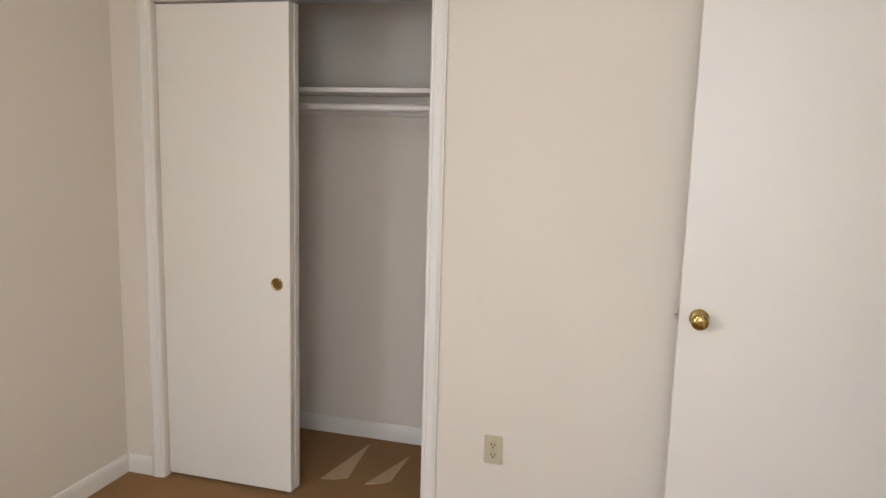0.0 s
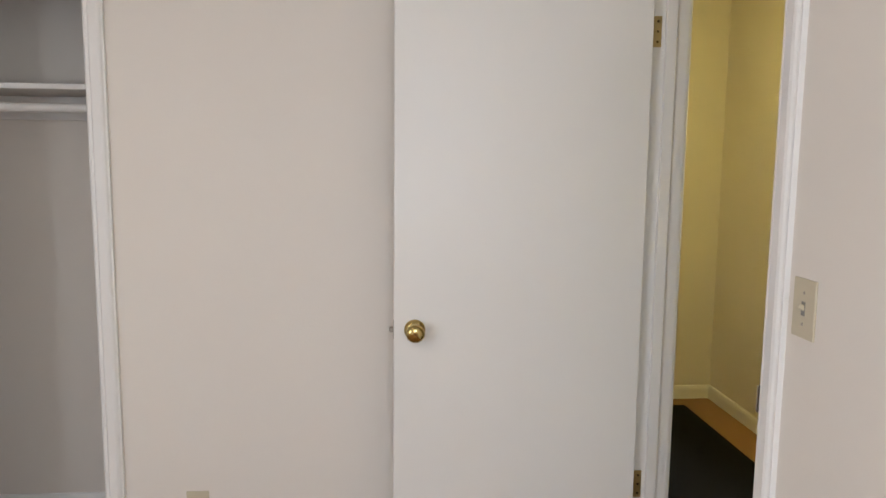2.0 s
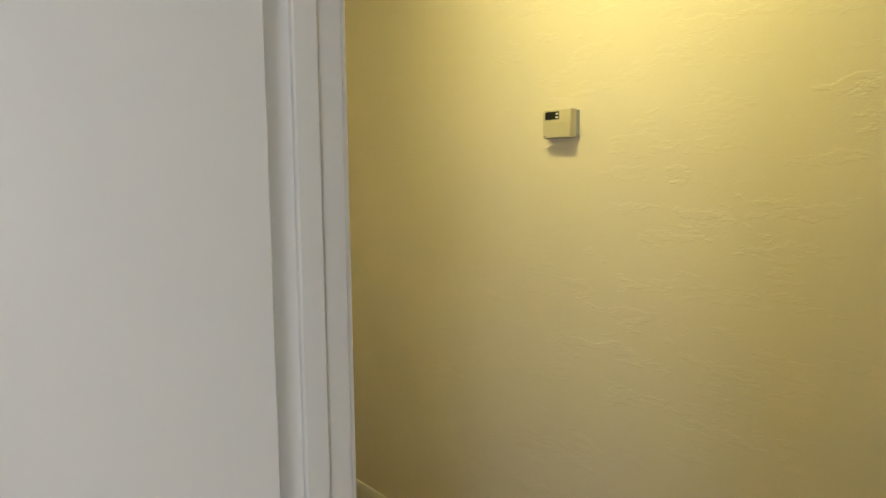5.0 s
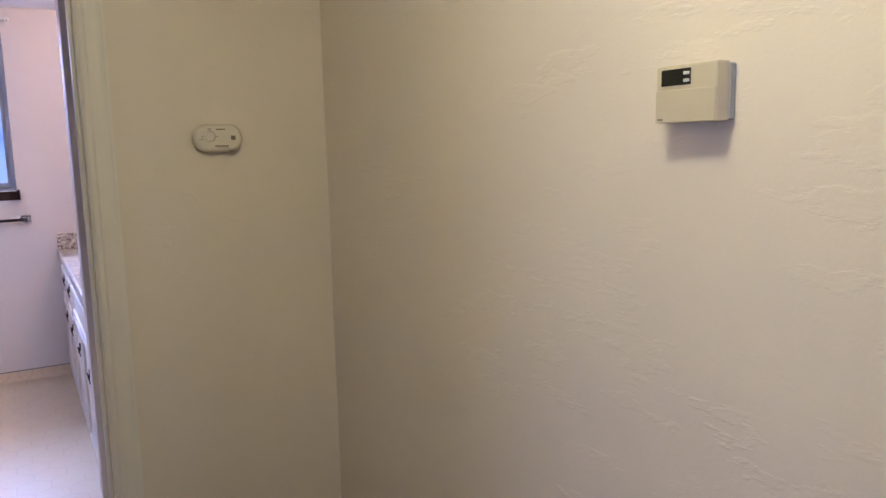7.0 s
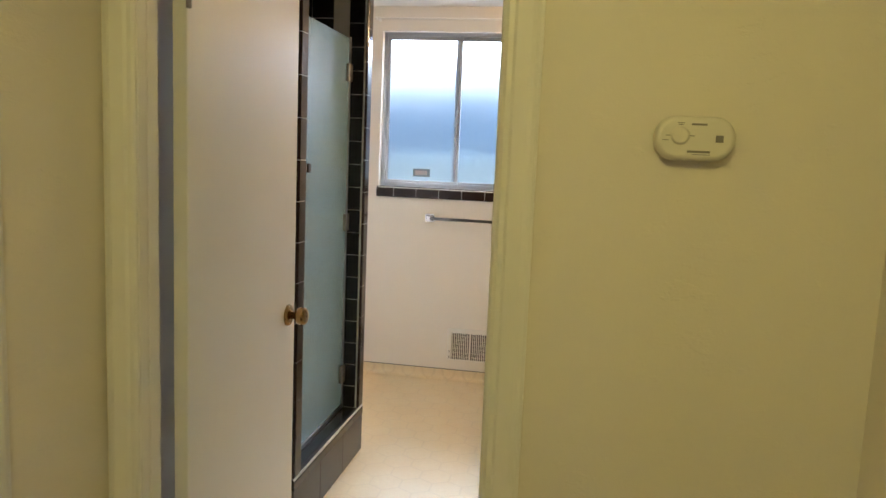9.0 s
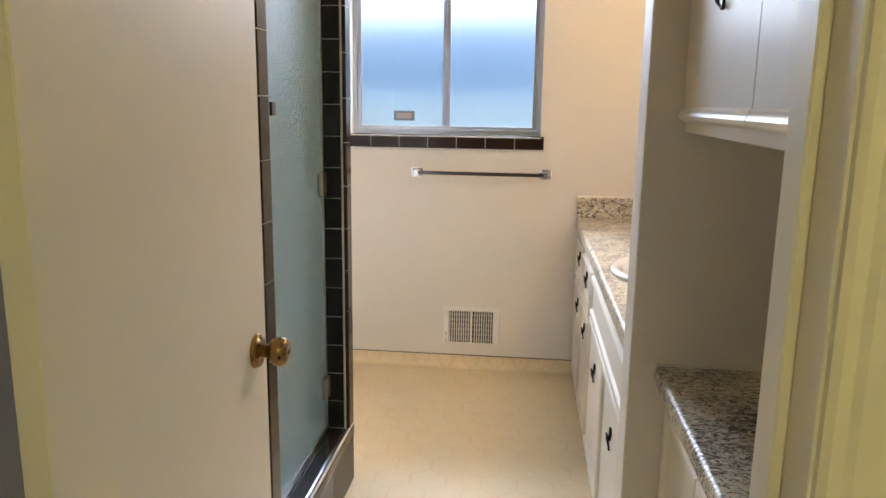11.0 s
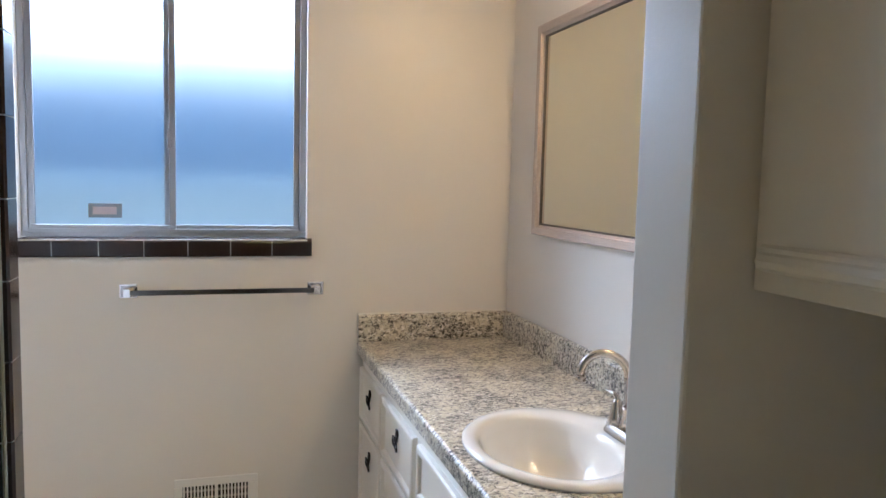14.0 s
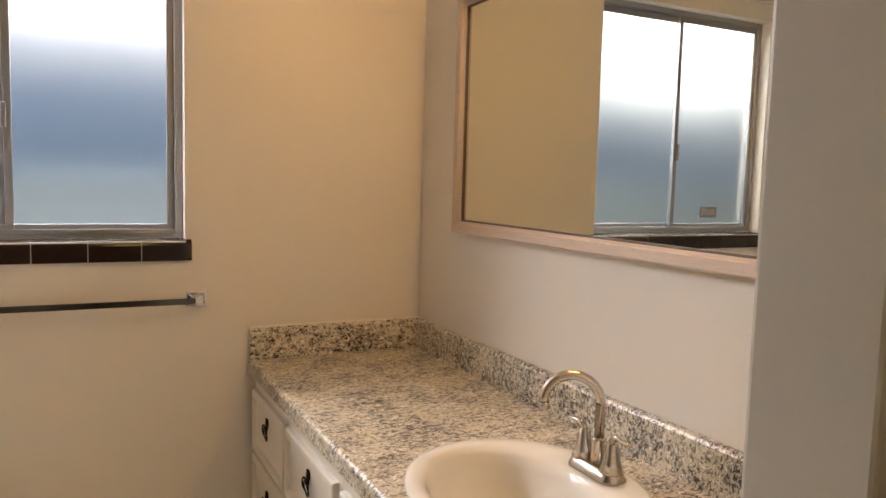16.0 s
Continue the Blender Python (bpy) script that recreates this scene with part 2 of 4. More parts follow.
DARK_WOOD = wood_wash("dark_brown_wood", (0.10, 0.075, 0.055))
STICKER = plain("grey_sticker", (0.30, 0.36, 0.43), 0.6)
STICKER_PALE = plain("pale_pink_sticker", (0.62, 0.55, 0.58), 0.6)
LAMP_GLASS = glowing("warm_lamp_glass", (0.98, 0.84, 0.27), HALL_GLOW)
BED_LAMP_GLASS = glowing("white_lamp_glass", (1.0, 0.87, 0.74), BED_GLOW)
BULB = glowing("warm_bulb", (1.0, 0.66, 0.30), BULB_GLOW)
SIDING = plain("blue_grey_fence_boards", (0.16, 0.29, 0.45), 0.8, 0.2, 6.0)
STUCCO = plain("pale_garden_wall", (0.27, 0.36, 0.40), 0.9, 0.1, 8.0)
EARTH = plain("garden_ground", (0.22, 0.20, 0.17), 0.95, 0.4, 3.0)
ROOFING = plain("grey_roof_shingle", (0.10, 0.10, 0.10), 0.9, 0.4, 20.0)

# ---- mesh helpers ----


def box(bm, x0, x1, y0, y1, z0, z1, bevel=0.0, seg=1):
    made = bmesh.ops.create_cube(bm, size=1, matrix=Matrix.LocRotScale(
        ((x0 + x1) / 2, (y0 + y1) / 2, (z0 + z1) / 2), None, (abs(x1 - x0), abs(y1 - y0), abs(z1 - z0))))
    if bevel:
        edges = {e for v in made["verts"] for e in v.link_edges}
        bmesh.ops.bevel(bm, geom=list(edges), offset=bevel, segments=seg, affect="EDGES", profile=0.6)
    return bm


def boxed(*args, **kw):
    return box(bmesh.new(), *args, **kw)


def frame_axes(direction):
    d = Vector(direction).normalized()
    return d.to_track_quat("Z", "Y").to_matrix().to_4x4()


def lathe(bm, at, direction, profile, seg=28, sx=1.0, sy=1.0):
    """profile: (radius, height along direction)."""
    m = Matrix.Translation(at) @ frame_axes(direction)
    rings = []
    for r, h in profile:
        rings.append([bm.verts.new(m @ Vector((r * sx * math.cos(a), r * sy * math.sin(a), h)))
                      for a in (2 * math.pi * i / seg for i in range(seg))])
    for a, b in zip(rings, rings[1:]):
        for i in range(seg):
            f = bm.faces.new((a[i], a[(i + 1) % seg], b[(i + 1) % seg], b[i]))
            f.smooth = True
    for ring, flip in ((rings[0], True), (rings[-1], False)):
        bm.faces.new(ring[::-1] if flip else ring)
    return bm


def tube(bm, points, radii, seg=12, closed=False):
    pts = [Vector(p) for p in points]
    n = len(pts)
    rings = []
    up = Vector((0.31, 0.57, 0.76))
    for i, p in enumerate(pts):
        a = pts[(i - 1) % n] if closed or i else pts[0]
        b = pts[(i + 1) % n] if closed or i < n - 1 else pts[-1]
        d = (b - a).normalized()
        u = d.cross(up).normalized()
        w = u.cross(d)
        r = radii[i] if isinstance(radii, (list, tuple)) else radii
        rings.append([bm.verts.new(p + r * (math.cos(k) * u + math.sin(k) * w))
                      for k in (2 * math.pi * j / seg for j in range(seg))])
    pairs = list(zip(rings, rings[1:])) + ([(rings[-1], rings[0])] if closed else [])
    for a, b in pairs:
        for j in range(seg):
            f = bm.faces.new((a[j], a[(j + 1) % seg], b[(j + 1) % seg], b[j]))
            f.smooth = True
    if not closed:
        bm.faces.new(rings[0][::-1])
        bm.faces.new(rings[-1])
    return bm


def prism(bm, outline, along, a0, a1):
    """An outline of (u, v) drawn out along an axis: for 'x' u is y and v is z; for 'y' u is x and v is z; for 'z' u is x and v is y."""
    def place(u, v, a):
        return {"x": (a, u, v), "y": (u, a, v), "z": (u, v, a)}[along]
    lo = [bm.verts.new(place(u, v, a0)) for u, v in outline]
    hi = [bm.verts.new(place(u, v, a1)) for u, v in outline]
    n = len(outline)
    for i in range(n):
        bm.faces.new((lo[i], lo[(i + 1) % n], hi[(i + 1) % n], hi[i]))
    bm.faces.new(lo[::-1])
    bm.faces.new(hi)
    return bm


def mesh_of(name, bm, material):
    bmesh.ops.recalc_face_normals(bm, faces=bm.faces)
    me = bpy.data.meshes.new(name)
    bm.to_mesh(me)
    bm.free()
    me.materials.append(material)
    return me


def structure(name, bm, material, label=""):
    return tagged(new(name, mesh_of(name, bm, material)), label=label, kind="structure")


def part(name, bm, material, parent, label=""):
    ob = new(name, mesh_of(name, bm, material))
    ob.parent = parent
    return tagged(ob, label=label)


def thing(name, m, label, category, group=""):
    ob = new(name)
    ob.empty_display_size = 0.1
    ob.matrix_world = m
    return tagged(ob, label=label, category=category, group=group)


def wall(name, material, x0, x1, y0, y1, z0=0.0, z1=2.44, holes=(), label=""):
    """A wall with openings; holes give the stretch along the wall's longer side and the heights."""
    bm = bmesh.new()
    lengthwise = abs(x1 - x0) >= abs(y1 - y0)

    def put(a0, a1, b0, b1):
        if a1 - a0 > 1e-4 and b1 - b0 > 1e-4:
            if lengthwise:
                box(bm, a0, a1, y0, y1, b0, b1)
            else:
                box(bm, x0, x1, a0, a1, b0, b1)
    at, end = (x0, x1) if lengthwise else (y0, y1)
    for h0, h1, k0, k1 in sorted(holes):
        put(at, h0, z0, z1)
        put(h0, h1, z0, k0)
        put(h0, h1, k1, z1)
        at = h1
    put(at, end, z0, z1)
    return structure(name, bm, material, label)


CASING = [(0.0, 0.0), (0.0, 0.008), (0.006, 0.012), (0.016, 0.011), (0.022, 0.016), (0.050, 0.019), (0.058, 0.017), (0.064, 0.013), (0.070, 0.012), (0.070, 0.0)]


def casing(name, plane, out, axis, a0, a1, top, material=TRIM, width=1.0, left=True, right=True):
    """Moulded trim round an opening from a0 to a1; plane: the wall's face, out: +1 or -1, axis: 'x' or 'y' along the wall."""
    def turned(points):
        return points if axis == "x" else [(v, u) for u, v in points]
    ob = structure(name, prism(bmesh.new(), [(plane + out * v, top + u * width) for u, v in CASING], axis, a0, a1), material)
    for there, end, sign in ((left, a0, -1), (right, a1, 1)):
        if there:
            part("upright", prism(bmesh.new(), turned([(end + sign * u * width, plane + out * v) for u, v in CASING]), "z", 0.0, top + 0.07 * width), material, ob)
    return ob


def jamb(name, x0, x1, y0, y1, top, through_axis, stop_at, material=TRIM, thick=0.02, rebate=None):
    """Lining boards of a doorway with a stop; the opening inside the lining is x0..x1, y0..y1."""
    e = stop_at + 0.035
    if through_axis == "x":
        head = (x0, x1, y0 - thick, y1 + thick)
        sides = [(x0, x1, y0 - thick, y0), (x0, x1, y1, y1 + thick)]
        stops = [(stop_at, e, y0, y0 + 0.011, 0, top), (stop_at, e, y1 - 0.011, y1, 0, top), (stop_at, e, y0 + 0.011, y1 - 0.011, top - 0.011, top)]
    else:
        wide, deep = rebate or (thick, y1 - y0)
        head = (x0 - wide, x1 + thick, y0, y1)
        sides = [(x0 - wide, x0, y0, y0 + deep), (x1, x1 + thick, y0, y1)]
        stops = [(x0, x0 + 0.003, stop_at - 0.02, e - 0.02, 0, top), (x1 - 0.011, x1, stop_at, e, 0, top), (x0 + 0.003, x1 - 0.011, stop_at, e, top - 0.011, top)]
    ob = structure(name, boxed(*head, top, top + thick, 0.001), material)
    for side in sides:
        part("side_board", boxed(*side, 0, top, 0.001), material, ob)
    for stop in stops:
        part("stop", boxed(*stop, 0.002), material, ob)
    return ob


BASE = [(0.0, 0.0), (0.012, 0.0), (0.012, 0.055), (0.010, 0.070), (0.006, 0.082), (0.0, 0.085)]


def baseboard(axis, plane, out, a0, a1):
    pts = [(plane + out * u, v) for u, v in BASE]
    return structure("baseboard", prism(bmesh.new(), pts, axis, a0, a1), TRIM)


# ---- large structure ----
YC = -0.19      # bedroom face of the closet wall
YB = 1.82       # hall face of the bathroom wall
YW = 5.184      # room face of the bathroom window wall
XR = 1.28       # east wall of the bathroom
XH = 1.252      # east wall of the hall
XL = -3.065     # left wall of the bedroom
CH = 2.44

structure("floor", boxed(-3.18, 1.41, -4.79, 0.615, -0.12, 0.0), CARPET, "tan cut-pile carpet")
structure("floor_hall", boxed(-0.385, 1.41, 0.615, YB + 0.05, -0.12, 0.0), CARPET, "tan cut-pile carpet")
structure("floor_bathroom", boxed(-1.44, 1.41, YB + 0.05, YW + 0.12, -0.12, 0.0), VINYL, "cream sheet vinyl with hexagon print")
structure("ceiling", boxed(-3.3, 1.5, -4.9, YW + 0.2, CH, CH + 0.15), CEIL)
structure("roof", boxed(-3.9, 2.1, -5.4, YW + 0.85, CH + 0.16, CH + 0.42), ROOFING)
structure("ground", boxed(-300, 300, -300, 300, -0.5, -0.14), EARTH)

wall("wall_bedroom_west", WALL, XL - 0.12, XL, -4.9, 0.62, holes=[(-4.2, -2.9, 0.9, 2.1)])
wall("wall_bedroom_south", WALL, XL, 1.4, -4.8, -4.66, holes=[(-1.12, -0.12, 0.88, 2.12)])
wall("wall_closet", WALL, XL, 0.0, YC, YC + 0.11, holes=[(-2.866, -1.68, 0.0, 2.035)])
wall("wall_bedroom_east", WALL, 0.0, 0.12, -4.66, 0.62, holes=[(-1.10, -0.295, 0.0, 2.06)])
wall("wall_closet_back", WALL, XL, 0.0, 0.515, 0.62)
wall("wall_closet_end", WALL, -1.20, -1.10, YC + 0.11, 0.515)
wall("wall_alcove", WALL_HALL, -0.39, -0.27, 0.62, YB, holes=[(0.76, 1.47, 0.0, 2.04)])
wall("wall_hall_end", WALL_HALL, -0.39, XH, YB, YB + 0.12, holes=[(-0.240, 0.582, 0.0, 2.06)])
wall("wall_east", WALL_HALL, XH, XR + 0.14, -4.66, YB + 0.12)
wall("wall_bathroom_east", WALL_BATH, XR, XR + 0.14, YB + 0.12, YW)
wall("wall_window", WALL_BATH, -1.45, 1.42, YW, YW + 0.13, holes=[(-0.597, 0.406, 1.222, 2.285)])
wall("wall_bathroom_west", WALL_BATH, -1.45, -1.33, YB + 0.12, YW)
wall("wall_mirror", WALL_BATH, 1.25, XR, 3.135, YW)
structure("partition", boxed(0.605, XR, 3.013, 3.135, 0, CH, 0.005, 2), WALL_BATH)
wall("wall_behind_bathroom_door", WALL_BATH, -1.33, -0.30, YB + 0.12, 2.895)

# bathroom face of the wall with the doorway keeps the bathroom paint
wall("wall_bathroom_south", WALL_BATH, -0.30, XR, YB + 0.12, YB + 0.128, holes=[(-0.240, 0.582, 0.0, 2.06)])

jamb("door_jamb_bedroom", 0.0, 0.12, -1.08, -0.315, 2.04, "x", 0.045)
casing("door_casing_bedroom", 0.0, -1, "y", -1.085, -0.310, 2.045)
casing("door_casing_hall", 0.12, 1, "y", -1.085, -0.310, 2.045)
jamb("door_jamb_bathroom", -0.188, 0.562, YB, YB + 0.128, 2.04, "y", YB + 0.05, rebate=(0.052, 0.075))
casing("door_casing_bathroom", YB, -1, "x", -0.190, 0.565, 2.045)
jamb("door_jamb_linen", -0.39, -0.27, 0.78, 1.45, 2.02, "x", -0.36)
casing("door_casing_linen", -0.27, 1, "y", 0.775, 1.455, 2.025)
casing("closet_casing", YC, -1, "x", -2.866, -1.68, 2.035, width=0.85)

baseboard("y", XL, 1, -4.66, YC)
baseboard("x", YC, -1, XL + 0.012, -2.926)
baseboard("x", YC, -1, -1.62, -0.012)
baseboard("y", 0.0, -1, -4.66, -1.155)
baseboard("x", 0.515, -1, XL, -1.2)
baseboard("y", XL, 1, YC + 0.11, 0.515)
baseboard("y", XH, -1, -4.66, YB - 0.012)
baseboard("x", YB, -1, 0.636, XH)
baseboard("y", 0.12, 1, -4.66, -1.16)
baseboard("y", 0.12, 1, -0.235, 0.62)
baseboard("y", -0.27, 1, 1.53, YB - 0.022)

# the vinyl is coved up the walls
COVE = [(0.0, 0.003), (0.045, 0.003), (0.030, 0.006), (0.018, 0.013), (0.009, 0.025), (0.005, 0.042), (0.004, 0.068), (0.0, 0.069)]
structure("vinyl_cove", prism(bmesh.new(), [(YW - u, v) for u, v in COVE], "x", -1.33, 0.66), VINYL, "coved edge of the cream sheet vinyl")
structure("cove_trim", boxed(-1.33, 0.655, YW - 0.006, YW, 0.069, 0.074, 0.001), GREY_PRINT)
structure("threshold", boxed(-0.188, 0.562, YB + 0.03, YB + 0.07, 0.0, 0.006, 0.002), STEEL, "worn metal threshold strip")

# thin wedges of paler tan on the closet carpet
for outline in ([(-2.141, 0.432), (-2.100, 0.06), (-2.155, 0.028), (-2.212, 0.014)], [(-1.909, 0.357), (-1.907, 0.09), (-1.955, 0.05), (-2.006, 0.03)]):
    structure("pale_carpet_wedge", prism(bmesh.new(), outline, "z", 0.0, 0.004), CARPET_LIGHT, "lighter wedge in tan carpet")

# ---- doors ----


def knob(parent, at, direction, material, dark, rose=0.032):
    k = part("knob", lathe(bmesh.new(), at, direction, [
        (0.011, 0.0), (0.012, 0.018), (0.014, 0.026), (0.022, 0.032), (0.0275, 0.040), (0.0285, 0.050), (0.026, 0.059), (0.019, 0.064), (0.008, 0.0655)]), material, parent, "round brass knob")
    part("rose", lathe(bmesh.new(), at, direction, [(rose, -0.001), (rose, 0.004), (rose * 0.9, 0.009), (0.016, 0.013)]), dark, k)
    d = Vector(direction)
    part("keyway", lathe(bmesh.new(), Vector(at) + d * 0.064, direction, [(0.004, 0.0), (0.004, 0.0032)], 10), BRASS_DARK, k)
    return k


def hinge(parent, x, y, z, material):
    h = part("hinge", boxed(x - 0.002, x + 0.028, y - 0.003, y + 0.0, z - 0.045, z + 0.045, 0.001), material, parent, "brass butt hinge")
    bm = bmesh.new()
    for i in range(5):
        lathe(bm, (x - 0.006, y - 0.008, z - 0.045 + 0.018 * i), (0, 0, 1), [(0.006, 0.0005), (0.006, 0.0175)], 12)
    part("knuckle", bm, material, h)
    for dz in (-0.03, 0.0, 0.03):
        part("screw", lathe(bmesh.new(), (x + 0.016, y - 0.003, z + dz), (0, -1, 0), [(0.004, 0), (0.003, 0.0014)], 10), BRASS_DARK, h)
    return h


# bedroom door, wide open in front of the closet wall
door_1 = structure("door_1", boxed(-0.763, -0.003, -0.352, -0.317, 0.012, 2.035, 0.002), DOOR, "open flat white bedroom door with brass knob")
knob(door_1, (-0.700, -0.352, 0.972), (0, -1, 0), BRASS, BRASS)
knob(door_1, (-0.700, -0.317, 0.972), (0, 1, 0), BRASS, BRASS)
part("latch_plate", boxed(-0.7645, -0.7625, -0.347, -0.322, 0.942, 0.998, 0.0005), STEEL, door_1)
part("latch_bolt", boxed(-0.776, -0.762, -0.342, -0.329, 0.962, 0.978, 0.002), STEEL, door_1, "worn steel latch bolt")
for z in (1.866, 0.45):
    hinge(door_1, 0.006, -0.315, z, BRASS_HINGE)
strike = structure("strike_plate", boxed(-0.012, 0.03, -1.081, -1.078, 0.962, 1.020, 0.001), STEEL, "worn steel strike plate on the door jamb")

# bathroom door, open inwards along the wall
door_2 = structure("door_2", boxed(0.0, 0.692, 0.0, 0.035, 0.012, 2.035, 0.002), DOOR, "open flat white bathroom door with brass knob")
door_2.matrix_world = pose(-0.152, YB + 0.131, 0, 0, 0, 91.2)
knob(door_2, (0.632, 0.0, 0.977), (0, -1, 0), BRASS_DARK, BRASS_DARK, 0.034)
knob(door_2, (0.632, 0.035, 0.977), (0, 1, 0), BRASS_DARK, BRASS_DARK, 0.034)
part("latch_plate", boxed(0.6915, 0.6935, 0.006, 0.029, 0.949, 1.005, 0.0005), STEEL, door_2)
for z in (1.84, 0.22):
    part("hinge", lathe(bmesh.new(), (-0.004, -0.006, z - 0.045), (0, 0, 1), [(0.006, 0), (0.006, 0.09)], 12), STEEL, door_2)

# linen closet door, shut
door_3 = structure("door_3", boxed(-0.325, -0.29, 0.783, 1.447, 0.012, 2.016, 0.002), DOOR, "shut flat white linen closet door")
part("hinge", lathe(bmesh.new(), (-0.284, 1.450, 1.03), (0, 0, 1), [(0.006, 0), (0.006, 0.09)], 12), STEEL, door_3)
part("hinge", lathe(bmesh.new(), (-0.284, 1.450, 1.76), (0, 0, 1), [(0.006, 0), (0.006, 0.09)], 12), STEEL, door_3)

# sliding closet doors, both pushed to the west
slide = structure("door_4", boxed(-2.864, -2.266, YC + 0.026, YC + 0.060, 0.012, 2.028, 0.002), DOOR, "flat white sliding closet door with brass finger pull")
pull = part("finger_pull", lathe(bmesh.new(), (-2.325, YC + 0.026, 0.914), (0, -1, 0), [(0.026, -0.001), (0.027, 0.0015), (0.025, 0.003), (0.021, 0.001), (0.019, -0.0005)]), BRASS, slide, "round recessed brass pull")
part("pull_cup", lathe(bmesh.new(), (-2.325, YC + 0.026, 0.914), (0, -1, 0), [(0.0195, 0.0), (0.0195, 0.0012)]), BRASS_CUP, pull)
structure("door_5", boxed(-2.860, -2.262, YC + 0.066, YC + 0.100, 0.012, 2.028, 0.002), DOOR, "flat white sliding closet door behind another")
structure("closet_track", boxed(-2.866, -1.68, YC + 0.02, YC + 0.105, 2.029, 2.036), ALUMINIUM)

# closet shelf and hanging rod
shelf = thing("closet_shelf", pose(-2.1, 0.33, 1.70), "painted wooden shelf across the closet on wall cleats", "shelf")
part("board", boxed(-0.955, 0.895, -0.165, 0.185, 0.006, 0.026, 0.002), TRIM, shelf)
part("cleat", boxed(-0.955, 0.895, 0.166, 0.184, -0.085, 0.004, 0.002), TRIM, shelf)
part("end_cleat", boxed(0.877, 0.896, -0.165, 0.164, -0.085, 0.004, 0.002), TRIM, shelf)
part("end_cleat", boxed(-0.96, -0.941, -0.165, 0.164, -0.085, 0.004, 0.002), TRIM, shelf)
rod = thing("closet_rod", pose(-2.1, 0.215, 1.645), "white painted round hanging rod under the closet shelf", "closet rod")
part("bar", lathe(bmesh.new(), (-0.955, 0, 0), (1, 0, 0), [(0.0165, 0), (0.0165, 1.85)], 20), TRIM, rod)
for x, d in ((-0.958, 1), (0.893, -1)):
    part("socket", lathe(bmesh.new(), (x, 0, 0), (d, 0, 0), [(0.030, 0), (0.030, 0.006), (0.022, 0.014)], 20), TRIM, rod)

# ---- bedroom wall fittings ----
outlet = thing("wall_outlet", pose(-1.393, YC, 0.349), "ivory double power outlet on the cream wall", "outlet")
part("plate", boxed(-0.036, 0.036, -0.005, 0.0, -0.057, 0.057, 0.002, 2), IVORY, outlet)
for dz in (-0.0195, 0.0195):
    face = part("receptacle", lathe(bmesh.new(), (0, -0.004, dz), (0, -1, 0), [(0.0165, 0), (0.0165, 0.0025), (0.0155, 0.003)], 24, 1.0, 0.86), IVORY, outlet)
    for dx, h in ((-0.0065, 0.0052), (0.0065, 0.0044)):
        part("slot", boxed(dx - 0.0018, dx + 0.0018, -0.0076, -0.0060, dz + 0.003 - h, dz + 0.003 + h), BLACK, face)
    part("ground_hole", lathe(bmesh.new(), (0, -0.006, dz - 0.0085), (0, -1, 0), [(0.0034, 0), (0.0034, 0.0016)], 12), BLACK, face)
part("screw", lathe(bmesh.new(), (0, -0.0045, 0), (0, -1, 0), [(0.0035, 0), (0.0028, 0.0016)], 12), STEEL, outlet)

switch = thing("light_switch", pose(0.0, -1.214, 1.212), "ivory toggle light switch beside the door casing", "light switch")
part("plate", boxed(-0.005, 0.0, -0.036, 0.036, -0.057, 0.057, 0.002, 2), IVORY, switch)
part("slot", boxed(-0.0056, -0.0046, -0.006, 0.006, -0.0135, 0.0135), GREY_PRINT, switch)
bm = boxed(-0.016, 0.0, -0.0042, 0.0042, -0.0045, 0.0055, 0.0015)
bmesh.ops.rotate(bm, verts=bm.verts, cent=(-0.004, 0, 0), matrix=Matrix.Rotation(radians(28), 3, "Y"))
part("toggle", bm, IVORY, switch)
for dz in (-0.030, 0.030):
    part("screw", lathe(bmesh.new(), (-0.0045, 0, dz), (-1, 0, 0), [(0.0036, 0), (0.0028, 0.0016)], 12), STEEL, switch)

# ---- hall ----
rug = thing("rug", pose(0.60, 0.0, 0.0), "long black pile runner on the tan hall carpet", "rug")
bm = boxed(-0.40, 0.428, -2.4, 1.66, 0.0, 0.014, 0.006, 2)
part("rug_body", bm, RUG, rug)

alarm = thing("gas_alarm", pose(0.912, YB, 1.547), "white oval carbon monoxide alarm on the hall wall", "alarm")
bm = bmesh.new()


def stadium(w, h, n=12):
    r = h / 2
    pts = []
    for i in range(n + 1):
        a = -math.pi / 2 + math.pi * i / n
        pts.append((w / 2 - r * 0.9 + 0.9 * r * math.cos(a), r * math.sin(a)))
    for i in range(n + 1):
        a = math.pi / 2 + math.pi * i / n
        pts.append((-w / 2 + r * 0.9 + 0.9 * r * math.cos(a), r * math.sin(a)))
    return pts


def stack(bm, layers, along="y"):
    """Rings of the same number of points at growing heights, closed at both ends."""
    rings = [[bm.verts.new((u, d, v)) for u, v in pts] for pts, d in layers]
    for a, b in zip(rings, rings[1:]):
        n = len(a)
        for i in range(n):
            bm.faces.new((a[i], a[(i + 1) % n], b[(i + 1) % n], b[i])).smooth = True
    bm.faces.new(rings[0])
    bm.faces.new(rings[-1][::-1])
    return bm


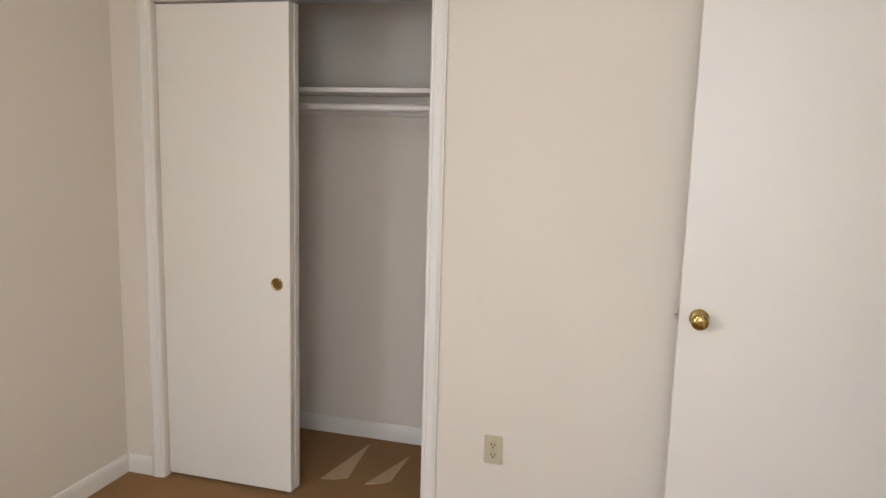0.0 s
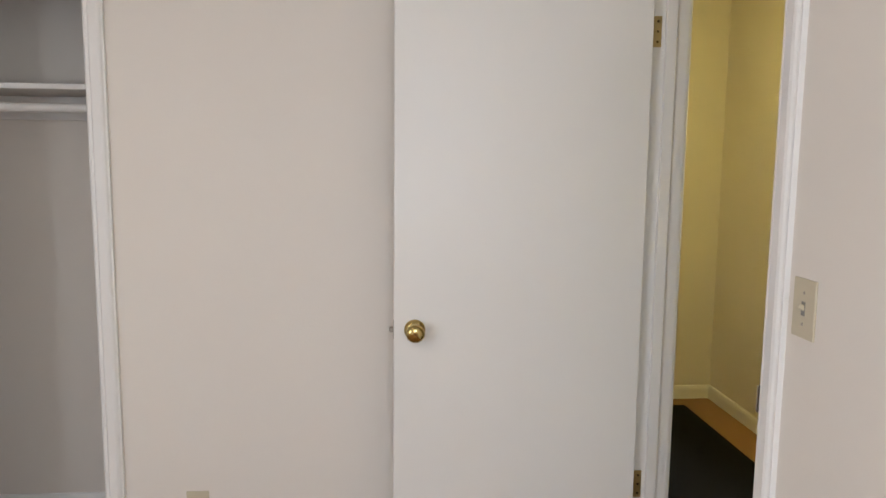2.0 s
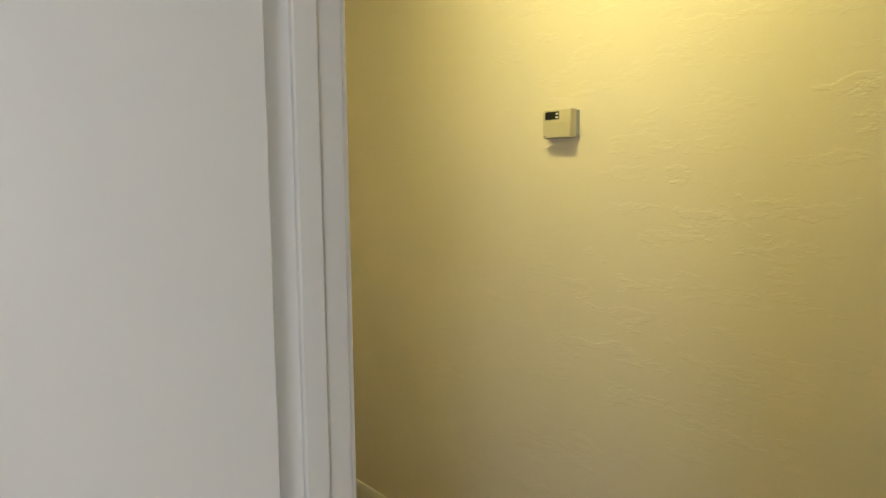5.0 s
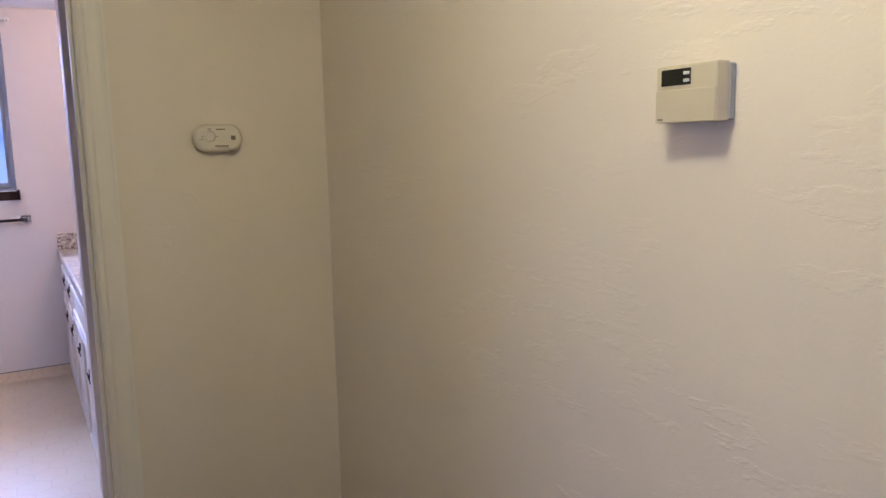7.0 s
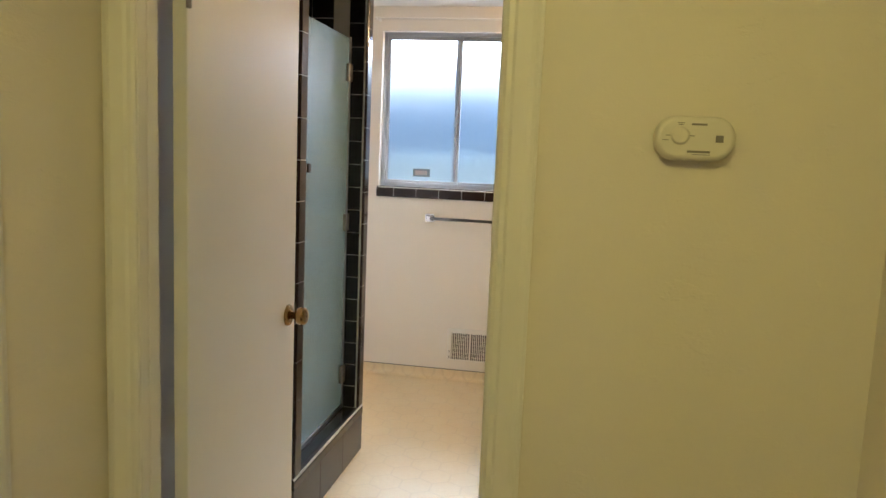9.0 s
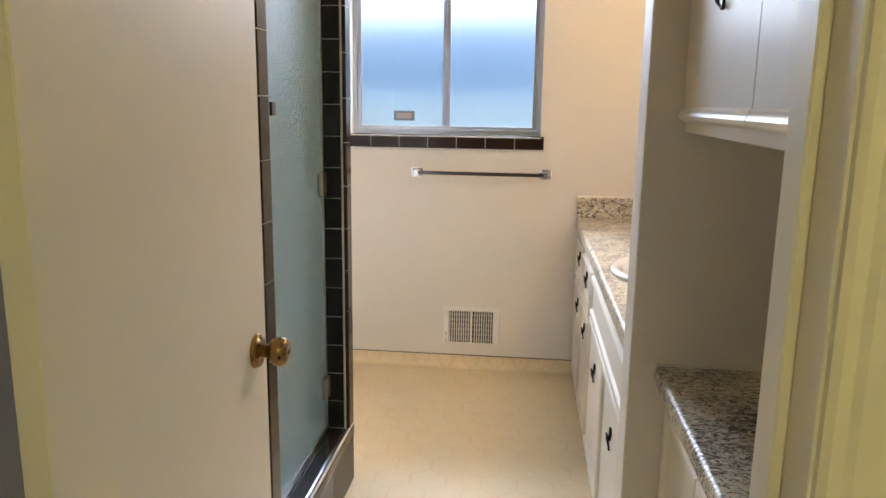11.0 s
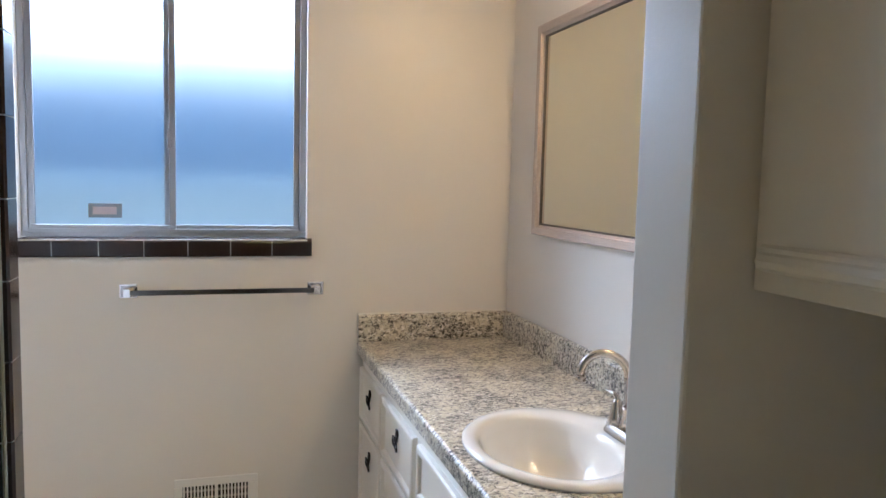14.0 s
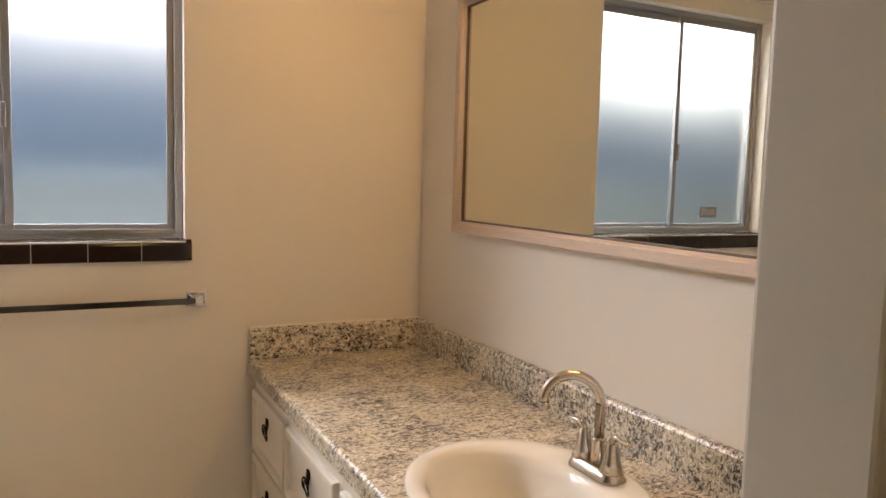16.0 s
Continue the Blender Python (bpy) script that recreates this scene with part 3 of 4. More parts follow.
stack(bm, [(stadium(0.132, 0.070), 0.0), (stadium(0.140, 0.079), -0.012), (stadium(0.139, 0.078), -0.024), (stadium(0.130, 0.070), -0.034), (stadium(0.118, 0.060), -0.036)])
part("case", bm, WHITE_PLASTIC, alarm)
part("test_button", lathe(bmesh.new(), (-0.026, -0.0355, 0.004), (0, -1, 0), [(0.0165, 0), (0.0165, 0.0008), (0.0145, 0.0009), (0.0143, 0.0024), (0.0118, 0.0034)], 24), WHITE_PLASTIC, alarm)
for a in (0, 90, 180):
    part("mark", boxed(-0.0040, 0.0040, -0.0372, -0.0358, -0.0007, 0.0007), GREY_PRINT, alarm).matrix_local = Matrix.Translation(
        (-0.026 + 0.0205 * math.cos(radians(a)), 0, 0.004 + 0.0195 * math.sin(radians(a))))
part("mark", boxed(-0.0562, -0.0450, -0.0372, -0.0358, -0.0048, -0.0036), GREY_PRINT, alarm)
part("mark", boxed(-0.0320, -0.0200, -0.0372, -0.0358, 0.0258, 0.0270), GREY_PRINT, alarm)
part("mark", boxed(-0.004, 0.026, -0.0372, -0.0358, -0.0290, -0.0278), GREY_PRINT, alarm)
part("mark", boxed(-0.013, 0.026, -0.0372, -0.0358, -0.0255, -0.0215), GREY_PRINT, alarm, "dark printed bar")
part("mark", boxed(-0.008, 0.018, -0.0372, -0.0358, 0.0225, 0.0260), GREY_PRINT, alarm)
part("sounder_grille", boxed(0.034, 0.047, -0.0372, -0.0358, -0.006, 0.006), GREY_PRINT, alarm)

stat = thing("thermostat", pose(XH, 0.330, 1.578), "beige wall thermostat with a dark display", "thermostat")
part("back_plate", boxed(-0.014, 0.0, -0.044, 0.064, -0.038, 0.038, 0.002), GREY_PLASTIC, stat)
part("cover", boxed(-0.038, -0.013, -0.043, 0.066, -0.041, 0.041, 0.003, 2), BEIGE_PLASTIC, stat)
part("flap", boxed(-0.0405, -0.0378, -0.042, 0.065, -0.040, 0.006, 0.001), BEIGE_PLASTIC, stat)
disp = part("display", boxed(-0.0392, -0.0375, 0.002, 0.056, 0.012, 0.035, 0.0005), SCREEN, stat, "dark display window")
for dz in (0.018, 0.028):
    part("button", boxed(-0.0408, -0.0388, 0.004, 0.014, dz - 0.0022, dz + 0.0022, 0.0005), PALE_PRINT, disp)
part("mark", boxed(-0.0412, -0.0402, 0.050, 0.060, -0.037, -0.034), GREY_PRINT, stat)



def dome_light(x, y, label, glass):
    ob = thing("ceiling_light", pose(x, y, CH), label, "ceiling light")
    part("pan", lathe(bmesh.new(), (0, 0, 0), (0, 0, -1), [(0.15, 0), (0.15, 0.02), (0.135, 0.03)], 32), BRASS, ob)
    part("dome", lathe(bmesh.new(), (0, 0, -0.028), (0, 0, -1), [(0.13, 0), (0.128, 0.03), (0.105, 0.065), (0.06, 0.085), (0.01, 0.09)], 32), glass, ob)
    return ob


dome_light(*HALL_LAMP, "warm glass dome light on the hall ceiling", LAMP_GLASS)
dome_light(-1.65, -2.35, "white glass dome light on the bedroom ceiling", BED_LAMP_GLASS)

# ---- bathroom window ----
window = structure("window_1", boxed(-0.597, 0.406, YW + 0.050, YW + 0.100, 1.284, 1.300), ALUMINIUM, "aluminium sliding window with frosted glass")
part("frame_rail", boxed(-0.597, 0.406, YW + 0.050, YW + 0.100, 2.262, 2.285, 0.001), ALUMINIUM, window)
for x0, x1 in ((-0.597, -0.574), (0.383, 0.406)):
    part("frame_stile", boxed(x0, x1, YW + 0.050, YW + 0.100, 1.300, 2.262, 0.001), ALUMINIUM, window)
for sx0, sx1, dy in ((-0.574, -0.076, 0.056), (-0.118, 0.383, 0.078)):
    sash = part("sash", boxed(sx0, sx1, YW + dy, YW + dy + 0.020, 1.300, 1.326, 0.001), ALUMINIUM, window)
    part("rail", boxed(sx0, sx1, YW + dy, YW + dy + 0.020, 2.238, 2.262, 0.001), ALUMINIUM, sash)
    for a, b in ((sx0, sx0 + 0.022), (sx1 - 0.022, sx1)):
        part("stile", boxed(a, b, YW + dy, YW + dy + 0.020, 1.326, 2.238, 0.001), ALUMINIUM, sash)
    pane = part("pane", boxed(sx0 + 0.018, sx1 - 0.018, YW + dy + 0.008, YW + dy + 0.012, 1.322, 2.242), FROSTED, sash, "frosted glass pane")
    pane.visible_shadow = False
part("latch", boxed(-0.103, -0.089, YW + 0.046, YW + 0.058, 1.615, 1.690, 0.002), ALUMINIUM, window)
part("track_lip", boxed(-0.574, 0.383, YW + 0.048, YW + 0.054, 1.296, 1.312, 0.001), ALUMINIUM, window)
sticker = part("sticker", boxed(-0.379, -0.265, YW + 0.0628, YW + 0.0640, 1.352, 1.404), STICKER, window, "small alarm sticker, grey with a pale middle")
part("label", boxed(-0.364, -0.283, YW + 0.0618, YW + 0.0630, 1.364, 1.392), STICKER_PALE, sticker)

# dark tiled sill
sill = structure("window_sill", boxed(-0.597, 0.406, YW - 0.0215, YW + 0.05, 1.2165, 1.2780), GROUT, "sill of dark brown bullnose tiles")
SILL_W = 0.152


def bullnose(length, depth, height, radius=0.018):
    """A tile along x with a rounded front top edge; the front looks to -y."""
    pts = [(depth, 0.0), (0.004, 0.0), (0.0, 0.004)]
    for i in range(6):
        a = math.pi - math.pi / 2 * i / 5
        pts.append((radius + radius * math.cos(a), height - radius + radius * math.sin(a)))
    pts.append((depth, height))
    return prism(bmesh.new(), pts, "x", 0.0015, length - 0.0015)


sill_mesh = mesh_of("tile", bullnose(SILL_W, 0.03, 0.068), BROWN_TILE)
xs = 0.425
while xs > -0.62:
    w = min(SILL_W, xs + 0.606)
    if w < 0.03:
        break
    me = sill_mesh if abs(w - SILL_W) < 1e-6 else mesh_of("tile", bullnose(w, 0.03, 0.068), BROWN_TILE)
    piece = new("tile", me)
    piece.parent = sill
    piece.matrix_local = Matrix.Translation((xs - w, YW - 0.024, 1.214))
    xs -= w
flat = mesh_of("tile", boxed(-0.0535, 0.0535, 0.0, 0.044, 0.0, 0.008, 0.0015), BROWN_TILE)
for i in range(9):
    piece = new("tile", flat)
    piece.parent = sill
    piece.matrix_local = Matrix.Translation((0.350 - i * 0.110, YW + 0.0065, 1.2755))

# curtain rod above the window
crod = thing("curtain_rod", pose(-0.09, YW - 0.05, 2.355), "thin white curtain rod above the bathroom window", "curtain rod")
part("rod", lathe(bmesh.new(), (-0.53, 0, 0), (1, 0, 0), [(0.006, 0), (0.006, 1.06)], 12), VENT_WHITE, crod)
for x in (-0.525, 0.525):
    part("bracket", boxed(x - 0.006, x + 0.006, -0.004, 0.05, -0.012, 0.012, 0.002), VENT_WHITE, crod)
for x, d in ((-0.53, -1), (0.53, 1)):
    part("finial", lathe(bmesh.new(), (x, 0, 0), (d, 0, 0), [(0.006, 0), (0.011, 0.005), (0.011, 0.014), (0.004, 0.02)], 12), VENT_WHITE, crod)

# towel bar
bar = thing("towel_bar", pose(0.101, YW, 1.086), "chrome towel bar on the wall under the window", "towel bar")
for x in (-0.340, 0.340):
    post = part("post", boxed(x - 0.031, x + 0.031, -0.008, 0.0, -0.026, 0.026, 0.003, 2), CHROME, bar)
    bm = bmesh.new()
    stack(bm, [([(x - a, -b), (x + a, -b), (x + a, b), (x - a, b)], y) for a, b, y in ((0.026, 0.021, -0.007), (0.016, 0.013, -0.022), (0.012, 0.015, -0.055), (0.011, 0.014, -0.062))])
    part("arm", bm, CHROME, post)
# the rail's dark metal colour stands in for its reflection of the hall
part("rail", boxed(-0.335, 0.335, -0.056, -0.048, -0.010, 0.009, 0.0015), CHROME_DARK, bar, "chrome rail, dark reflection put into its colour")

# heating vent
vent = thing("heating_vent", pose(0.067, YW, 0.246), "white louvred heating register low on the wall", "vent")
bm = bmesh.new()
box(bm, -0.155, 0.155, -0.006, 0, 0.078, 0.110, 0.002)
box(bm, -0.155, 0.155, -0.006, 0, -0.110, -0.100, 0.002)
box(bm, -0.155, -0.124, -0.006, 0, -0.100, 0.078, 0.002)
box(bm, 0.124, 0.155, -0.006, 0, -0.100, 0.078, 0.002)
box(bm, -0.006, 0.006, -0.006, 0, -0.100, 0.078, 0.001)
part("frame_plate", bm, VENT_WHITE, vent)
part("backing", boxed(-0.126, 0.126, -0.0015, 0.0, -0.102, 0.080), BLACK, vent)
slat = mesh_of("slat", boxed(-0.0026, 0.0026, -0.005, -0.0015, -0.100, 0.078, 0.0005), VENT_WHITE)
for side in (-1, 1):
    for i in range(9):
        s = new("slat", slat)
        s.parent = vent
        s.matrix_local = Matrix.Translation((side * (0.0175 + i * 0.0128), 0, 0)) @ pose(0, 0, 0, 0, 0, 25)
for dz in (-0.082, -0.054, -0.026, 0.002, 0.030, 0.058):
    for x0, x1 in ((-0.124, -0.006), (0.006, 0.124)):
        part("cross_bar", boxed(x0, x1, -0.0030, -0.0016, dz - 0.0035, dz + 0.0035), STEEL, vent)
part("lever", boxed(-0.142, -0.135, -0.016, -0.004, -0.078, -0.062, 0.001), VENT_WHITE, vent)
for dx, dz in ((-0.1385, -0.052), (-0.1385, -0.088)):
    part("slot", boxed(dx - 0.002, dx + 0.002, -0.0068, -0.0058, dz - 0.007, dz + 0.007), BLACK, vent)

# ---- shower ----
XS = -0.300     # painted face beside the shower
Y0, Y1 = 3.047, 3.802
shower = thing("shower", pose(0, 0, 0), "shower stall in black tile with a textured glass door", "shower")
bm = bmesh.new()
box(bm, -1.33, XS, 2.900, Y0 - 0.008, 0, CH)
box(bm, -1.33, XS - 0.002, Y1 + 0.008, 3.885, 0, CH)
box(bm, XS - 0.085, XS - 0.002, Y0 - 0.008, Y1 + 0.008, 2.225, CH)
part("wall", bm, WALL_BATH, shower)
bm = bmesh.new()
box(bm, -1.335, -1.326, Y0 - 0.009, Y1 + 0.009, 0, CH - 0.003)
box(bm, -1.33, XS - 0.004, Y1 + 0.001, Y1 + 0.009, 0, CH - 0.003)
box(bm, -1.33, XS - 0.004, Y0 - 0.009, Y0 - 0.001, 0, CH - 0.003)
box(bm, XS - 0.001, XS + 0.003, Y0 - 0.078, Y0, 0.0, 2.298)
box(bm, XS - 0.001, XS + 0.003, Y1, Y1 + 0.082, 0.0, 2.298)
box(bm, XS - 0.001, XS + 0.003, Y0, Y1, 2.226, 2.298)
box(bm, XS - 0.080, XS - 0.001, Y0, Y1, 2.219, 2.226)
for y in (Y0 - 0.039, Y1 + 0.041):
    box(bm, XS + 0.003, XS + 0.0125, y - 0.030, y + 0.027, 0.245, 2.296)
box(bm, XS + 0.003, XS + 0.0125, Y0, Y1, 2.233, 2.290)
box(bm, XS - 0.040, XS + 0.0125, Y0 - 0.076, Y1 + 0.080, 0.200, 0.238)
part("grout", bm, GROUT, shower)
curb = part("curb", boxed(XS - 0.120, XS + 0.003, Y0 - 0.078, Y1 + 0.082, 0.0, 0.236), GROUT, shower, "tiled curb, black on top and grey in front")
part("shower_floor", boxed(-1.33, XS - 0.12, Y0, Y1, 0.0, 0.05), GREY_TILE, shower)

T = 0.1085


def piece_at(me, owner, m):
    ob = new("tile", me)
    ob.parent = owner
    ob.matrix_local = m
    return ob


# rounded brown trim down both sides and over the top, fixed to the front face
trim_v = mesh_of("tile", prism(bmesh.new(), [(0.0, -0.0385), (0.008, -0.0385), (0.0125, -0.032), (0.0125, 0.028), (0.009, 0.036), (0.0, 0.0385)], "z", 0.001, 0.1505), BROWN_TILE)
z = 0.245
while z < 2.22:
    piece_at(trim_v, shower, Matrix.Translation((XS + 0.002, Y0 - 0.039, z)))
    piece_at(trim_v, shower, Matrix.Translation((XS + 0.002, Y1 + 0.041, z)))
    z += 0.1520
trim_h = mesh_of("tile", prism(bmesh.new(), [(0.0, -0.0365), (0.008, -0.0365), (0.0125, -0.032), (0.0125, 0.028), (0.009, 0.0355), (0.0, 0.0365)], "y", 0.001, 0.1505), BROWN_TILE)
for i in range(5):
    piece_at(trim_h, shower, Matrix.Translation((XS + 0.002, Y0 + i * 0.152, 2.263)))
# black tiles of the far reveal
reveal = mesh_of("tile", boxed(-0.0365, 0.0365, -0.003, 0.0, -0.0530, 0.0530, 0.0010), BLACK_TILE)
for i in range(18):
    piece_at(reveal, shower, Matrix.Translation((XS - 0.041, Y1 + 0.001, 0.300 + i * T)))
# soffit of the opening
soffit = mesh_of("tile", boxed(-0.036, 0.036, -0.0535, 0.0535, -0.005, 0.001, 0.0015), BLACK_TILE)
for i in range(7):
    piece_at(soffit, shower, Matrix.Translation((XS - 0.040, Y0 + 0.055 + i * T, 2.219)))
# curb: rounded brown nosing, black top, grey front
nose = mesh_of("tile", prism(bmesh.new(), [(-0.050, -0.008), (0.006, -0.045), (0.013, -0.045), (0.0135, -0.014), (0.010, -0.004), (0.002, 0.004), (-0.006, 0.0065), (-0.050, 0.0065)], "y", 0.001, 0.1505), BLACK_TILE)
for i in range(6):
    piece_at(nose, curb, Matrix.Translation((XS + 0.001, Y0 - 0.078 + i * 0.152, 0.238)))
top_t = mesh_of("tile", boxed(-0.033, 0.033, -0.0535, 0.0535, 0.0, 0.0065, 0.0015), BLACK_TILE)
for i in range(7):
    piece_at(top_t, curb, Matrix.Translation((XS - 0.084, Y0 + 0.052 + i * T, 0.238)))
front_t = mesh_of("tile", boxed(0.0, 0.010, -0.1505, 0.1505, 0.0, 0.185, 0.0015), GREY_TILE)
for i in range(3):
    piece_at(front_t, curb, Matrix.Translation((XS + 0.002, Y0 + 0.075 + i * 0.304, 0.006)))

# tiles inside the stall
bm = bmesh.new()
inner = []
nz = int((CH - 0.02) / T)
for i in range(7):
    for k in range(nz):
        inner.append((-1.326, Y0 + i * T + 0.001, 0.05 + k * T, 0))
for i in range(8):
    for k in range(nz):
        inner.append((-1.322 + i * T, Y1, 0.05 + k * T, 1))
        inner.append((-1.322 + i * T, Y0, 0.05 + k * T, 2))
verts, faces = [], []
for x, y, zz, side in inner:
    if zz + T > CH:
        continue
    for d, ins in ((0.0, 0.0018), (0.005, 0.0032)):
        for a, b in ((ins, ins), (T - ins, ins), (T - ins, T - ins), (ins, T - ins)):
            if side == 0:
                verts.append((x + d, min(y + a, Y1), zz + b))
            elif side == 1:
                verts.append((x + a, y - d, zz + b))
            else:
                verts.append((x + a, y + d, zz + b))
    o = len(verts) - 8
    faces.append((o + 4, o + 5, o + 6, o + 7))
    faces += [(o + j, o + (j + 1) % 4, o + 4 + (j + 1) % 4, o + 4 + j) for j in range(4)]
me = bpy.data.meshes.new("wall_tiles")
me.from_pydata(verts, [], faces)
me.materials.append(BLACK_TILE)
bm.from_mesh(me)
bmesh.ops.recalc_face_normals(bm, faces=bm.faces)
bm.to_mesh(me)
bm.free()
inside = new("wall_tiles", me)
inside.parent = shower
tagged(inside, kind="stuff")

# glass door
XG = XS - 0.072
sdoor = part("glass_door", boxed(XG - 0.003, XG + 0.003, Y0 + 0.020, Y1 - 0.020, 0.262, 2.020, 0.001), SHOWER_GLASS, shower, "rain-textured glass door in a thin metal edge")
for y0, y1 in ((Y0 + 0.003, Y0 + 0.020), (Y1 - 0.020, Y1 - 0.006)):
    part("stile", boxed(XG - 0.008, XG + 0.008, y0, y1, 0.246, 2.024, 0.001), ALUMINIUM, sdoor)
part("bottom_rail", boxed(XG - 0.010, XG + 0.010, Y0 + 0.003, Y1 - 0.006, 0.244, 0.262, 0.001), ALUMINIUM, sdoor)
for zz in (1.165, 0.42, 1.86):
    part("hinge", boxed(XG + 0.004, XG + 0.020, Y1 - 0.062, Y1 - 0.014, zz - 0.040, zz + 0.040, 0.002), STEEL, sdoor)
grip = part("handle", boxed(XG + 0.004, XG + 0.080, Y0 + 0.028, Y0 + 0.050, 1.418, 1.442, 0.002), CHROME, sdoor, "chrome door handle")
part("handle_cap", boxed(XG + 0.074, XG + 0.082, Y0 + 0.026, Y0 + 0.052, 1.413, 1.447, 0.001), IRON, grip)

# ---- cabinets ----


def ring_pull(parent, y, z):
    """Black iron drop pull on a front that looks to -x; local origin at the front face."""
    p = part("pull", lathe(bmesh.new(), (0, y, z + 0.020), (-1, 0, 0), [(0.012, -0.001), (0.013, 0.003), (0.010, 0.006), (0.005, 0.008)], 14, 1.0, 1.25), IRON, parent, "black iron ring pull")
    bm = bmesh.new()
    lathe(bm, (-0.002, y, z + 0.003), (-1, 0, 0), [(0.009, 0), (0.0095, 0.006), (0.006, 0.011)], 12, 1.15, 1.0)
    lathe(bm, (-0.003, y, z + 0.033), (-1, 0, 0), [(0.006, 0), (0.005, 0.004)], 10)
    part("boss", bm, IRON, p)
    pts, rad = [], []
    for i in range(20):
        a = math.pi / 2 + 2 * math.pi * i / 20
        r = 0.0215 * (1 + 0.10 * math.cos(3 * a))
        pts.append((-0.010 - 0.004 * math.sin(a), y + 1.15 * r * math.cos(a), z - 0.008 + 1.12 * r * math.sin(a)))
        rad.append(0.0025 + 0.0017 * max(0.0, math.cos(4 * a + 1.2)))
    part("ring", tube(bmesh.new(), pts, rad, 8, True), IRON, p)
    return p


def panel_front(name, parent, y0, y1, z0, z1, pull_at=None, border=0.034):
    """A lipped front with a moulded border round a flat field; its face looks to -x and lies at x = 0."""
    bm = bmesh.new()

    def ring_of(inset, x):
        return [bm.verts.new((x, a, b)) for a, b in ((y0 + inset, z0 + inset), (y1 - inset, z0 + inset), (y1 - inset, z1 - inset), (y0 + inset, z1 - inset))]
    steps = [(0.0, 0.018), (0.0, 0.005), (0.004, 0.001), (0.010, 0.0), (border - 0.014, 0.0), (border - 0.010, 0.002), (border - 0.004, 0.0095), (border, 0.0105)]
    rings = [ring_of(i, x) for i, x in steps]
    for a, b in zip(rings, rings[1:]):
        for i in range(4):
            bm.faces.new((a[i], a[(i + 1) % 4], b[(i + 1) % 4], b[i]))
    bm.faces.new(rings[-1])
    bm.faces.new(rings[0][::-1])
    f = part(name, bm, CABINET, parent)
    if pull_at:
        p = ring_pull(f, *pull_at)
        p.matrix_local = Matrix.Translation((0.0105, 0, 0))
    return f


def carcass(parent, y0, y1, z0, z1, depth, rails=(), kick=0.0):
    """Face frame, ends and floor behind the fronts; the frame's face lies at x = 0.018."""
    part("face_frame", boxed(0.018, 0.038, y0, y1, z0, z1, 0.001), CABINET, parent)
    part("side_panel", boxed(0.038, depth, y0, y0 + 0.016, z0, z1), CABINET, parent)
    part("side_panel", boxed(0.038, depth, y1 - 0.016, y1, z0, z1), CABINET, parent)
    part("bottom_panel", boxed(0.038, depth, y0 + 0.016, y1 - 0.016, z0, z0 + 0.016), CABINET, parent)
    if kick:
        part("toe_kick", boxed(0.085, 0.100, y0, y1, 0.0, z0, 0.001), CABINET, parent)


XV = 0.617
vanity_1 = thing("vanity_cabinet", pose(XV, 0, 0), "cream painted vanity unit with a drawer over a door", "cabinet", "bathroom vanity units")
carcass(vanity_1, 4.738, YW - 0.001, 0.05, 0.815, 0.60, kick=1)
panel_front("drawer", vanity_1, 4.765, 5.163, 0.560, 0.768, (4.977, 0.684))
panel_front("door", vanity_1, 4.765, 5.163, 0.052, 0.548, (4.974, 0.444))
vanity_2 = thing("vanity_cabinet", pose(XV, 0, 0), "cream painted vanity unit with a drawer over a door", "cabinet", "bathroom vanity units")
carcass(vanity_2, 4.274, 4.737, 0.05, 0.815, 0.60, kick=1)
panel_front("drawer", vanity_2, 4.305, 4.742, 0.560, 0.768, (4.525, 0.684))
panel_front("door", vanity_2, 4.305, 4.742, 0.052, 0.548, (4.530, 0.444))
vanity_3 = thing("vanity_cabinet", pose(XV, 0, 0), "cream painted sink unit with two doors under a blank panel", "cabinet", "bathroom vanity units")
carcass(vanity_3, 3.136, 4.273, 0.05, 0.815, 0.60, kick=1)
panel_front("false_front", vanity_3, 3.150, 4.258, 0.606, 0.768)
panel_front("door", vanity_3, 3.702, 4.262, 0.052, 0.594, (3.995, 0.445))
panel_front("door", vanity_3, 3.150, 3.698, 0.052, 0.594, (3.430, 0.445))

# worktop with the hole for the basin
BX, BY = 0.888, 3.892
TOP = 0.868


def worktop(bm, x0, x1, y0, y1, z0, z1, cx, cy, ax, ay):
    n = 72
    angles = sorted([2 * math.pi * i / n for i in range(n)] + [math.atan2(b - cy, a - cx) % (2 * math.pi) for a in (x0, x1) for b in (y0, y1)])
    hole, rim = [], []
    for a in angles:
        c, s = math.cos(a), math.sin(a)
        hole.append((cx + ax * c, cy + ay * s))
        k = min((x1 - cx) / c if c > 1e-9 else (x0 - cx) / c if c < -1e-9 else 9e9,
                (y1 - cy) / s if s > 1e-9 else (y0 - cy) / s if s < -1e-9 else 9e9)
        rim.append((cx + k * c, cy + k * s))
    loops = [[bm.verts.new((*p, zz)) for p in pts] for pts, zz in ((rim, z0), (rim, z1), (hole, z1), (hole, z0))]
    m = len(angles)
    for a, b in zip(loops, loops[1:] + loops[:1]):
        for i in range(m):
            bm.faces.new((a[i], a[(i + 1) % m], b[(i + 1) % m], b[i]))
    return bm


def nosing(x, back, z0, z1, r=0.013):
    pts = [(back, z0), (x + 0.004, z0), (x, z0 + 0.005)]
    for i in range(7):
        a = math.pi - math.pi / 2 * i / 6
        pts.append((x + r + r * math.cos(a), z1 - r + r * math.sin(a)))
    pts.append((back, z1))
    return pts


